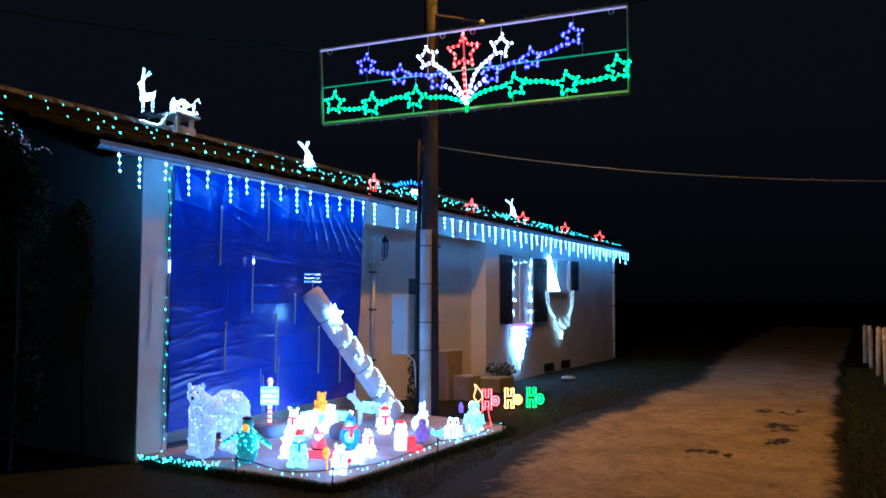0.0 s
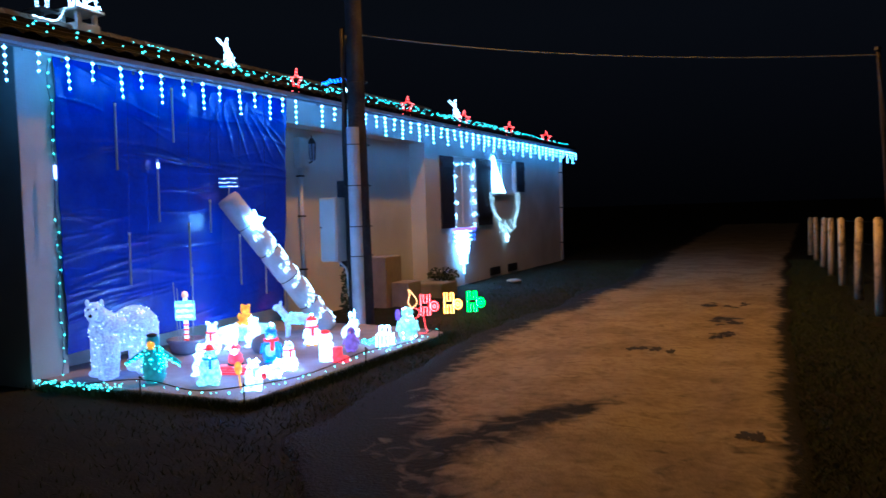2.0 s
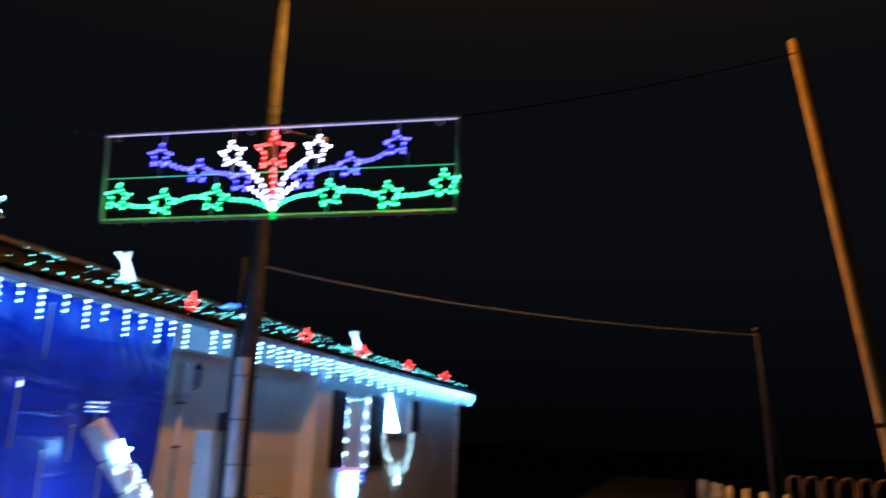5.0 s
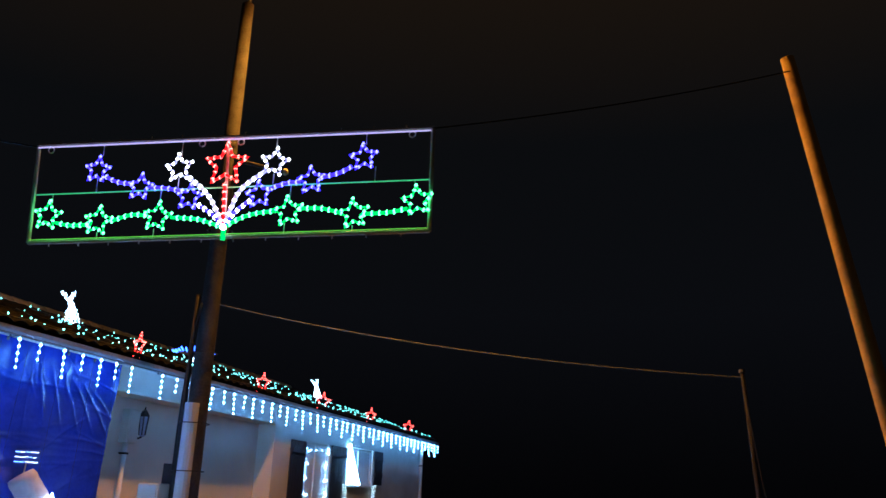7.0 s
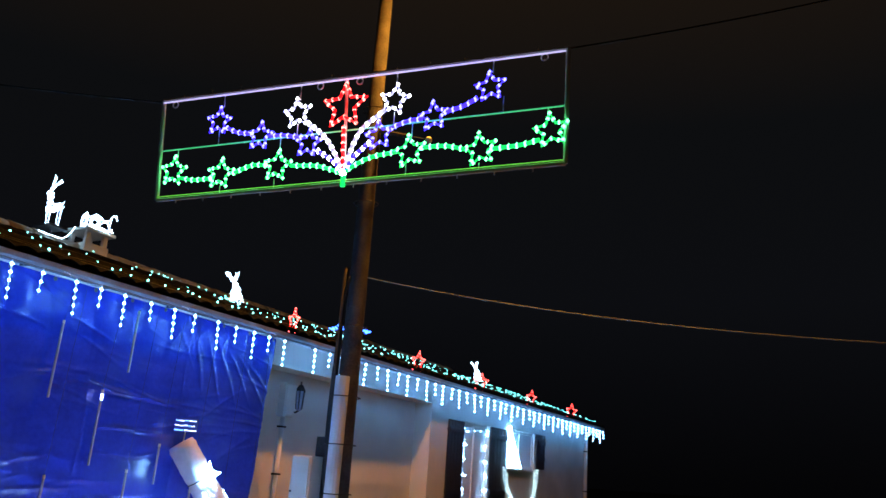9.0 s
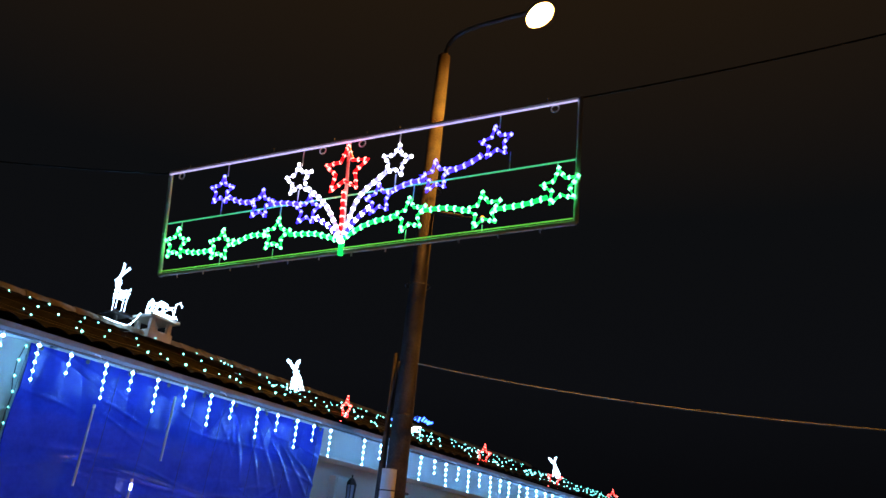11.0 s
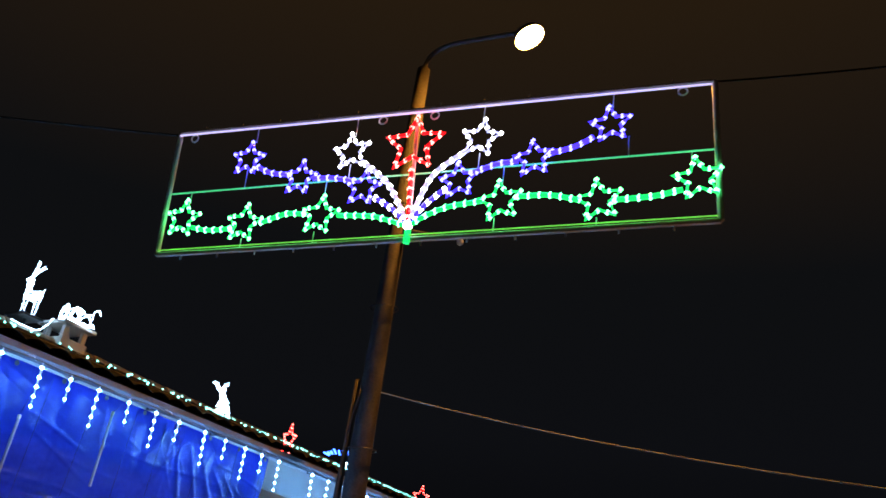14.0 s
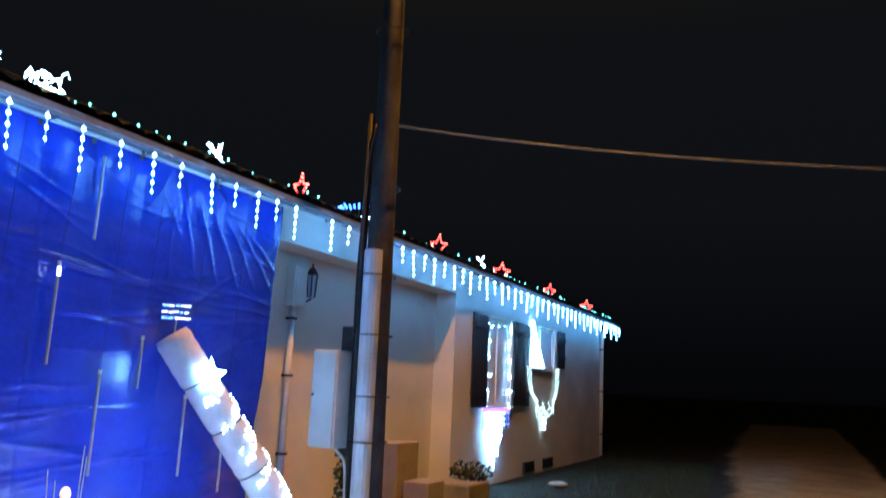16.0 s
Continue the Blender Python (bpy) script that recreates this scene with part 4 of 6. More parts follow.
# white light figures on the roof
def deer_shape(sh, s, slot=0, r=0.02):
    """A standing deer drawn in light rope: body, neck, head, antlers, legs."""
    for pts in ([(-0.2, 0.5), (0.18, 0.5), (0.2, 0.36), (-0.2, 0.36), (-0.2, 0.5)], [(-0.2, 0.5), (-0.24, 0.72), (-0.34, 0.75), (-0.22, 0.82), (-0.16, 0.7), (-0.1, 0.5)],
                [(-0.23, 0.8), (-0.2, 0.92), (-0.17, 1.14)], [(-0.2, 0.8), (-0.16, 0.92), (-0.11, 1.12)], [(-0.2, 0.8), (-0.08, 0.95), (0.06, 1.04)], [(-0.18, 0.8), (-0.06, 0.92), (0.08, 0.98)],
                [(-0.18, 0.36), (-0.19, 0.0)], [(-0.12, 0.36), (-0.1, 0.0)], [(0.13, 0.36), (0.12, 0.0)], [(0.19, 0.36), (0.2, 0.0)], [(0.2, 0.5), (0.27, 0.56)]):
        d = 0.07 if pts[0][1] == 0.36 and pts[0][0] in (-0.18, 0.13) else -0.07 if pts[0][1] == 0.36 else 0.0
        line = [(x * s * 0.85, d * s, z * s) for x, z in pts]
        sh.tube(line, r * s * 0.3, 5, slot)
        for p in along(line, 0.048 * s):
            sh.bulb((p.x, p.y, p.z), r * s * 0.55, slot + 1)
    q7 = random.Random(71)
    for _ in range(60):
        sh.bulb((q7.uniform(-0.17, 0.16) * s, q7.uniform(-0.09, 0.09) * s, q7.uniform(0.34, 0.52) * s), q7.uniform(0.006, 0.011) * s, slot + 1)
    for _ in range(26):
        a = q7.random()
        sh.bulb(((-0.16 - 0.06 * a + q7.uniform(-0.04, 0.04)) * s * 0.85, q7.uniform(-0.05, 0.05) * s, (0.5 + 0.3 * a) * s), q7.uniform(0.008, 0.014) * s, slot + 1)
    return sh


for (x, y, s, rz) in ((-9.35, 13.5, 0.46, 70), (-9.0, 22.75, 0.5, 60)):
    z = roof_z(x) + 0.05
    sh = Shape()
    for pts, r in (([(0.1, 0, 0.0), (0.07, 0, 0.2), (0.0, 0, 0.34), (-0.09, 0, 0.48)], 0.032), ([(0.02, 0, 0.0), (0.02, 0, 0.2), (0.02, 0, 0.34), (0.07, 0, 0.47)], 0.03), ([(-0.04, 0.03, 0.0), (0.0, 0.02, 0.22)], 0.028), ([(0.05, 0.02, 0.1), (0.03, 0.02, 0.3)], 0.045)):
        line = [(1.35 * a, b, 1.1 * c) for a, b, c in pts]
        sh.tube(line, r * 0.45, 6, 0, r2=r * 0.3)
        for k, p in enumerate(along(line, 0.012)):
            sh.bulb((p.x + r * math.cos(k * 2.4), p.y + r * 0.8 * math.sin(k * 2.4), p.z), rnd.uniform(0.0055, 0.0085), 1)
    thing("roof_figure", sh, [ROOF_SLEEVE, ROOF_LED], "bright white light figure standing on the roof", "light figure", "white roof figures", at=pose(x, y, z, 0, 0, rz) @ pose(0, 0, 0, 0, -12, 0), smooth=True)
    thing("figure_brace", Shape().tube([(x + 0.02, y - 0.25, z - 0.03), (x, y - 0.02, z + 0.2)], 0.008, 5).tube([(x + 0.02, y - 0.25, z - 0.03), (x - 0.05, y - 0.35, z + 0.0)], 0.008, 5), surface("yellow_paint", (0.62, 0.42, 0.03), (0.75, 0.52, 0.05), 9, 0.5, bump=0.1), "thin yellow brace holding a roof figure", "brace", "figure braces")

ch = thing("chimney", None, None, "pale chimney with an open four-legged cap", "chimney")
part("chimney_body", Shape().box(-11.27, -10.79, 11.48, 11.94, 4.5, 4.86, bevel=0.01), RENDER_WALL, ch)
for a, b in ((-11.25, 11.5), (-11.25, 11.84), (-10.88, 11.5), (-10.88, 11.84), (-11.07, 11.67)):
    part("leg", Shape().box(a, a + 0.07, b, b + 0.07, 4.863, 5.04), TRIM_WHITE, ch)
part("cap", Shape().box(-11.33, -10.73, 11.42, 12.0, 5.043, 5.1, bevel=0.015), TRIM_WHITE, ch)
sl = Shape()
for pts in ([(0.0, 0.02), (0.82, 0.02)], [(0.0, 0.06), (0.1, 0.06), (0.15, 0.2), (0.1, 0.3), (0.02, 0.22), (0.0, 0.06)], [(0.22, 0.06), (0.3, 0.3), (0.4, 0.28), (0.44, 0.06)], [(0.46, 0.12), (0.62, 0.2), (0.7, 0.1)], [(0.7, 0.06), (0.72, 0.3), (0.82, 0.36), (0.88, 0.26)], [(0.4, 0.28), (0.55, 0.2), (0.7, 0.24)]):
    line = [(x * 0.62, 0, z * 0.85) for x, z in pts]
    sl.tube(line, 0.005, 5)
    for p in along(line, 0.028):
        sl.bulb(p, 0.0085, 1)
q6 = random.Random(61)
for cx, cz, rx, rz in ((0.05, 0.13, 0.045, 0.075), (0.2, 0.14, 0.05, 0.08)):
    ring = [(cx + rx * math.cos(a), 0.03, cz + rz * math.sin(a)) for a in [2 * math.pi * i / 14 for i in range(14)]]
    sl.tube(ring, 0.005, 5, closed=True)
    for p in along(ring, 0.022):
        sl.bulb(p, 0.008, 1)
for _ in range(46):
    sl.bulb((q6.uniform(0.0, 0.5), q6.uniform(-0.1, 0.1), 0.02 + q6.uniform(-0.01, 0.02)), q6.uniform(0.006, 0.011), 1)
for _ in range(36):
    sl.bulb((q6.uniform(0.01, 0.3), q6.uniform(-0.06, 0.06), q6.uniform(0.04, 0.22)), q6.uniform(0.006, 0.01), 1)
thing("sleigh_light", sl, [ROOF_SLEEVE, ROOF_LED], "bright white light-rope sleigh on the chimney cap", "light figure", "white roof figures", at=pose(-10.9, 11.42, 5.1, 0, 0, 65))
pl = thing("figure_stand", Shape().box(-11.2, -10.8, 10.8, 11.14, 4.93, 4.96).tube([(-11.0, 10.98, 4.6), (-11.0, 10.98, 4.93)], 0.03, 8), GUTTER, "small grey platform on the roof carrying a light deer", "stand")
thing("deer_light", deer_shape(Shape(), 0.76), [ROOF_SLEEVE, ROOF_LED], "bright white light-rope deer with antlers on the roof", "light figure", "white roof figures", at=pose(-11.0, 10.98, 4.96, 0, 0, 12))
rb = Shape()
line = smooth_line([(-10.85, 10.7, 4.8), (-10.85, 10.9, 4.79), (-10.84, 11.1, 4.8), (-10.82, 11.2, 4.9), (-10.8, 11.26, 5.04)])
rb.tube(line, 0.005, 5)
for p in along(line, 0.03):
    rb.bulb(p, 0.009, 1)
thing("light_rope", rb, [ROOF_SLEEVE, ROOF_LED], "white light rope between the roof figures", "light rope")

# blue greeting sign on the roof: unreadable script as bars
bs = thing("roof_greeting_sign", Shape().tube([(0, 0, 0.08), (0, 0, -0.3)], 0.008, 5), IRON, "small blue lit greeting sign arched over white lights on the roof", "light sign", at=pose(-7.55, 14.42, 3.86, 0, 0, 35))
for k in range(13):
    a = math.pi * (0.12 + 0.76 * k / 12)
    part("bar", Shape().box(-0.013, 0.013, -0.008, 0.008, -0.034 - 0.016 * (k % 4 == 0), 0.028 + 0.022 * (k % 3 == 0), bevel=0.004), BLUE_LED, bs, at=pose(-0.33 * math.cos(a), 0, 0.1 * math.sin(a) + 0.0, 0, math.degrees(a) - 90, 0))
wl = Shape().tube([(0.0, 0, -0.1), (0.16, 0, -0.1)], 0.006, 5)
for k in range(34):
    wl.bulb((rnd.uniform(0.0, 0.17), rnd.uniform(-0.02, 0.02), -0.1 + rnd.uniform(-0.03, 0.06)), rnd.uniform(0.006, 0.01), 1)
tagged(part("light_cluster", wl, [ROOF_SLEEVE, ROOF_LED], bs, "white lit cluster under the blue writing"), kind="stuff")

# ---- strings on pillar, ground and windows ----
rnd = random.Random(12)
ps = [Vector((WALL_X + 0.02 + rnd.uniform(-0.005, 0.01), YS + 0.34 + rnd.uniform(-0.03, 0.03), 3.1 - 0.14 * k)) for k in range(23)]
st = thing("pillar_light_string", Shape().tube(ps, 0.004, 4), DARK_CABLE, "thin string of teal lights down the corner pillar", "fairy lights")
b = Shape()
for p in along(ps, 0.13):
    b.bulb((p.x + 0.015, p.y, p.z), rnd.uniform(0.006, 0.012))
tagged(part("bulb_strand", b, TEAL, st, "teal glowing bulbs"), kind="stuff")

slab_pts = [(-6.44, 7.12), (-5.9, 7.06), (-5.13, 7.03), (-4.5, 7.02), (-3.98, 7.01), (-3.92, 7.09), (-3.89, 8.2), (-3.87, 9.4), (-3.85, 10.4), (-3.92, 10.74), (-4.3, 10.95), (-5.1, 11.08), (-5.6, 11.1), (-6.75, 11.1), (-6.75, 7.43), (-6.44, 7.43)]
n = len(slab_pts)
sb = Shape().add([(x, y, 0.035) for x, y in slab_pts] + [(x * 1.0 + (0.012 if x > -6 else 0), y - 0.012 if y < 8 else y, 0.02) for x, y in slab_pts] + [(x, y, -0.1) for x, y in slab_pts],
                 [tuple(range(n))] + [(i, n + i, n + (i + 1) % n, (i + 1) % n) for i in range(n)] + [(n + i, 2 * n + i, 2 * n + (i + 1) % n, n + (i + 1) % n) for i in range(n)])
thing("pavement", sb, SLAB, "grey concrete slab in front of the tarpaulin", "slab", kind="structure")

edge = smooth_line([(-6.35, 7.02, 0.06), (-5.9, 6.98, 0.05), (-5.06, 7.0, 0.14), (-4.5, 7.03, 0.08), (-3.95, 7.03, 0.15), (-3.93, 7.9, 0.08), (-3.87, 8.8, 0.13), (-3.88, 9.7, 0.07), (-3.86, 10.5, 0.13)], 8)
st = thing("ground_light_string", Shape().tube(edge, 0.005, 5), DARK_CABLE, "string of teal lights along the edge of the slab", "fairy lights")
b = Shape()
for p in along(edge, 0.12):
    b.bulb((p.x + rnd.uniform(-0.03, 0.03), p.y + rnd.uniform(-0.03, 0.03), max(0.05, p.z - rnd.uniform(0.0, 0.05))), rnd.uniform(0.005, 0.011))
for k in range(70):
    b.bulb((rnd.uniform(-6.35, -5.3), 6.98 + rnd.uniform(-0.08, 0.05), rnd.uniform(0.03, 0.07)), rnd.uniform(0.004, 0.011))
tagged(part("bulb_strand", b, TEAL, st, "teal glowing bulbs"), kind="stuff")
for x, y in ((-5.06, 6.99), (-3.95, 7.02), (-3.86, 8.8), (-3.85, 10.51)):
    thing("ground_stake", Shape().tube([(x, y, -0.03), (x, y, 0.14), (x + 0.012, y, 0.165), (x + 0.03, y, 0.15)], 0.006, 6).bulb((x, y, 0.165), 0.014), IRON, "short black hooked stake holding the light string", "stake", "light string stakes")


def string_of(name, pts, mat, label, step=0.07, size=(0.012, 0.02), category="fairy lights", group="", jitter=0.01):
    ob = thing(name, Shape().tube(pts, 0.004, 4), CLEAR_TUBE, label, category, group)
    bb = Shape()
    for p in along(pts, step):
        bb.bulb((p.x + rnd.uniform(0, jitter), p.y + rnd.uniform(-jitter, jitter), p.z + rnd.uniform(-jitter, jitter)), rnd.uniform(*size))
    tagged(part("bulb_strand", bb, mat, ob), kind="stuff")
    return ob


for y in (16.88, 17.84):
    ws = thing("window_light_string", Shape().tube([(WALL_X - 0.025, y + rnd.uniform(-0.02, 0.02), 2.6 - 0.15 * k) for k in range(11)], 0.004, 4), CLEAR_TUBE, "white fairy lights hung in clusters down the edge of a shutter", "fairy lights", "window light strings")
    wb = Shape()
    for k in range(6):
        for m in range(5):
            wb.bulb((WALL_X - 0.02 + rnd.uniform(0, 0.03), y + rnd.gauss(0, 0.065), 2.5 - 0.27 * k + rnd.gauss(0, 0.03)), rnd.uniform(0.007, 0.012))
    for m in range(10):
        wb.bulb((WALL_X - 0.01, y + rnd.gauss(0, 0.02), rnd.uniform(1.1, 2.5)), rnd.uniform(0.003, 0.006))
    tagged(part("bulb_strand", wb, COOL, ws), kind="stuff")
string_of("window_light_string", [(WALL_X - 0.02, 16.8 + 0.112 * k, 2.52 - 0.03 * math.sin(math.pi * k / 10)) for k in range(11)], COOL, "white fairy lights across the top of the window", 0.26, (0.006, 0.01), group="window light strings", jitter=0.03)
# cascade of lights below the sill
cas = thing("light_cascade", Shape().box(WALL_X + 0.03, WALL_X + 0.07, 16.6, 17.75, 1.1, 1.16, bevel=0.01), glow("violet_bar", (0.3, 0.12, 1.0), 1.6), "cascade of bright white and blue light strands below the window", "light curtain")
for k in range(15):
    y = 16.55 + 1.15 * k / 14
    c = abs(k - 6) / 7
    bottom = 0.2 + 0.62 * min(1, c * 1.25) + 0.08 * (k % 2)
    sh = Shape().tube([(WALL_X + 0.06, y, 1.1), (WALL_X + 0.06, y, bottom)], 0.006, 5, 0)
    for p in along([(WALL_X + 0.07, y, 1.08), (WALL_X + 0.07, y, bottom)], 0.05 if c < 0.55 else 0.09):
        sh.bulb(p, (0.02 if c < 0.5 else 0.011) * rnd.uniform(0.7, 1.15), 1)
    part("strand", sh, [CLEAR_TUBE, COOL if c < 0.75 else BLUE_LED], cas)
# curtain of lights in the small window
tri = thing("light_drape", Shape().tube([(WALL_X + 0.04, 18.93, 2.74), (WALL_X + 0.04, 19.62, 1.91)], 0.008, 5), CLEAR_TUBE, "bright white triangular drape of lights across the small window", "light curtain")
for k in range(10):
    y = 18.9 + 0.68 * k / 9
    sh = Shape().tube([(WALL_X + 0.045, 18.95 + 0.1 * k / 9, 2.72 - 0.02 * k), (WALL_X + 0.045, y, 1.92)], 0.006, 5)
    for p in along([(WALL_X + 0.045, 18.95 + 0.1 * k / 9, 2.72 - 0.02 * k), (WALL_X + 0.045, y, 1.92)], 0.045):
        sh.bulb(p, 0.024)
    part("strand", sh, COOL, tri)
loops = thing("light_garland", None, None, "swagged white light garland with a pendant star below the small window", "light garland")
def strand(name, line):
    sh = Shape().tube(line, 0.002, 4)
    for p in along(line, 0.055):
        sh.bulb((p.x + 0.006, p.y + rnd.uniform(-0.015, 0.015), p.z + rnd.uniform(-0.012, 0.012)), rnd.uniform(0.005, 0.008), 1)
    part(name, sh, [CLEAR_TUBE, GARLAND_LED], loops)


GX, GY = WALL_X + 0.05, 19.62
for off in (0.0, 0.09, 0.18):
    # two hanging sides, drawn in towards the middle
    strand("swag", smooth_line([(GX, GY - 0.98 + off, 1.9), (GX, GY - 0.92 + off, 1.62), (GX, GY - 0.72 + off * 0.8, 1.4), (GX, GY - 0.4 + off * 0.5, 1.27)]))
    strand("swag", smooth_line([(GX, GY + 0.98 - off, 1.9), (GX, GY + 0.95 - off, 1.62), (GX, GY + 0.85 - off * 0.8, 1.42), (GX, GY + 0.62 - off * 0.5, 1.25)]))
for y0, y1, z, dip in ((-0.42, -0.02, 1.27, 0.14), (-0.05, 0.34, 1.18, 0.12), (0.3, 0.66, 1.25, 0.12), (-0.4, 0.05, 1.16, 0.13), (0.05, 0.62, 1.14, 0.13), (-0.2, 0.32, 1.05, 0.12)):
    strand("scallop", [(GX, GY + y0 + (y1 - y0) * i / 8, z - dip * math.sin(math.pi * i / 8)) for i in range(9)])
for y0, z0, z1 in ((-0.42, 1.27, 0.98), (0.65, 1.25, 1.0), (0.06, 1.08, 0.96), (-0.22, 1.05, 0.9)):
    strand("drop", [(GX, GY + y0, z0), (GX, GY + y0, (z0 + z1) / 2), (GX, GY + y0, z1)])
pts = [(GX, GY + 0.06 + 0.14 * (1 if i % 2 == 0 else 0.45) * math.sin(math.pi * i / 5), 0.84 + 0.11 * (1 if i % 2 == 0 else 0.45) * math.cos(math.pi * i / 5)) for i in range(10)]
rope("pendant_star", [Vector(p) for p in pts], [CLEAR_TUBE, GARLAND_LED], loops, True, 0.005, 0.012, 0.045)

# meteor tubes hung on the tarpaulin
for y, z1, z0, lit in ((8.07, 2.73, 2.06, 0), (8.9, 2.99, 2.4, 0), (8.63, 2.17, 1.5, 1), (7.3, 2.09, 1.48, 2), (8.18, 1.37, 0.84, 0), (9.08, 1.45, 0.74, 0), (9.97, 1.28, 0.67, 0), (9.45, 1.72, 1.35, 0), (10.47, 0.9, 0.5, 0), (10.9, 0.55, 0.2, 0)):
    mt = thing("meteor_light_tube", Shape().tube([(-6.36, y, z1), (-6.355, y - 0.012, z0)], 0.011, 8), CLEAR_TUBE, "thin milky falling-light tube hung on the tarpaulin", "light tube", "falling-light tubes")
    part("cap", Shape().tube([(-6.36, y, z1), (-6.36, y, z1 + 0.03)], 0.013, 8), PLASTIC_GREY, mt)
    part("wire", Shape().tube([(-6.36, y, z1 + 0.03), (-6.3, y + 0.02, 3.08)], 0.0015, 4), DARK_CABLE, mt)
    if lit:
        part("lit_length", Shape().tube([(-6.355, y, z1 - 0.01), (-6.355, y, z1 - 0.07 * lit)], 0.0135, 8), glow("meteor_lit", (0.35, 0.45, 1.0), 5.0), mt)

# ---- wrapped column leaning on the tarpaulin ----
A, B = Vector((-6.24, 9.62, 1.77)), Vector((-5.5, 10.6, 0.06))
axis = (B - A).normalized()
side = axis.cross(Vector((0, 0, 1))).normalized()
upv = side.cross(axis).normalized()
L = (B - A).length
pts = [A + axis * (L * i / 40) for i in range(41)]
co = Shape()
seg = 22
rings = []
for i, p in enumerate(pts):
    band = 0.0 if i % 8 else -0.012
    r = 0.14 + 0.006 * noise.noise(Vector((i * 0.7, 0, 0))) + band
    rings.append([p + side * (r + 0.006 * noise.noise(Vector((k * 0.9, i * 0.5, 3)))) * math.cos(2 * math.pi * k / seg) + upv * r * math.sin(2 * math.pi * k / seg) for k in range(seg)])
co.add([q for ring in rings for q in ring], [(i * seg + k, i * seg + (k + 1) % seg, (i + 1) * seg + (k + 1) % seg, (i + 1) * seg + k) for i in range(40) for k in range(seg)] + [tuple(range(seg))[::-1], tuple(40 * seg + k for k in range(seg))])
col = thing("wrapped_column", co, WRAP, "long white fabric-wrapped column leaning against the tarpaulin, wound with lights", "column", smooth=True)
for i in (8, 16, 24, 32):
    p = pts[i]
    part("strap", Shape().tube([p + side * 0.132 * math.cos(2 * math.pi * k / 20) + upv * 0.132 * math.sin(2 * math.pi * k / 20) for k in range(20)], 0.006, 5, closed=True), DARK_CABLE, col)
b = Shape()
for i in range(300):
    s = i / 300
    a = 2.0 - 2.3 * ((s * 6.5 + 0.12 * math.sin(s * 23)) % 1) + rnd.gauss(0, 0.3)
    p = A + axis * (L * (0.16 + 0.82 * s)) + side * 0.15 * math.cos(a) + upv * 0.15 * math.sin(a)
    b.bulb(p, rnd.uniform(0.006, 0.011))
tagged(part("bulb_strand", b, glow("led_column", (0.45, 0.75, 1.0), 6.0), col, "cool white bulbs wound round the column"), kind="stuff")
out = (side * 0.85 + upv * 0.5).normalized()
sc = A + axis * 0.42 + out * 0.16
e1, e2 = axis, out.cross(axis)
part("star", Shape().add([sc + out * 0.02] + [sc + (e1 * math.cos(math.pi * i / 5) + e2 * math.sin(math.pi * i / 5)) * (0.15 if i % 2 == 0 else 0.065) for i in range(10)] + [sc - out * 0.02], [(0, 1 + i, 1 + (i + 1) % 10) for i in range(10)] + [(11, 1 + (i + 1) % 10, 1 + i) for i in range(10)]), COOL, col, "bright white star on the column")
tsg = thing("column_sign", Shape().box(-0.12, 0.12, -0.004, 0.004, -0.045, 0.095, bevel=0.003), surface("clear_panel", (0.05, 0.07, 0.3), (0.07, 0.1, 0.4), 9, 0.2, bump=0), "small blue lit greeting sign on top of the column", "light sign", at=pose(-6.22, 9.64, 1.93, 0, 0, 30))
part("stem", Shape().tube([(0, 0, -0.04), (-0.005, 0, -0.12), (-0.01, -0.01, -0.2)], 0.006, 6), PLASTIC_GREY, tsg)
for row in range(3):
    x = -0.11
    while x < 0.1:
        q = rnd.uniform(0.018, 0.045)
        line = Shape()
        for p in along([(x, -0.01, -0.025 + 0.048 * row + rnd.uniform(-0.006, 0.006)), (min(x + q, 0.115), -0.01, -0.025 + 0.048 * row)], 0.011):
            line.bulb(p, 0.0055)
        tagged(part("bar", line, BEAR_LED if rnd.random() < 0.5 else glow("led_pale_blue", (0.12, 0.3, 1.0), 5.0), tsg), kind="stuff")
        x += q + 0.012

# ---- wall lantern, conduit, blocks by the mast ----
lb = thing("wall_box", Shape().box(REC_X, REC_X + 0.12, 11.76, 11.98, 2.24, 2.68, bevel=0.012), CABINET, "pale junction box on the house wall", "junction box")
part("lid", Shape().box(REC_X + 0.121, REC_X + 0.135, 11.775, 11.965, 2.26, 2.66, bevel=0.005), CABINET, lb)
part("conduit", Shape().tube([(REC_X + 0.05, 11.85, 2.26), (REC_X + 0.05, 11.85, 0.05)], 0.034, 10), PLASTIC_GREY, lb, "pale conduit down the wall", smooth=True)
for z in (0.7, 1.5, 2.1):
    part("clip", Shape().box(REC_X, REC_X + 0.09, 11.808, 11.892, z, z + 0.025), IRON, lb)
ln = thing("wall_lantern", Shape().box(REC_X, REC_X + 0.02, 12.02, 12.1, 2.28, 2.6, bevel=0.006), IRON, "small black carriage lantern on the house wall, unlit", "lantern")
part("cage", Shape().lathe((REC_X + 0.13, 12.06, 2.34), [(0.025, 0), (0.042, 0.02), (0.058, 0.25), (0.055, 0.262)], 6), CLEAR_TUBE, ln, "dull lantern glass")
for k in range(6):
    a = math.pi * k / 3
    part("glazing_bar", Shape().tube([(REC_X + 0.13 + 0.044 * math.cos(a), 12.06 + 0.044 * math.sin(a), 2.36), (REC_X + 0.13 + 0.06 * math.cos(a), 12.06 + 0.06 * math.sin(a), 2.6)], 0.008, 5), IRON, ln)
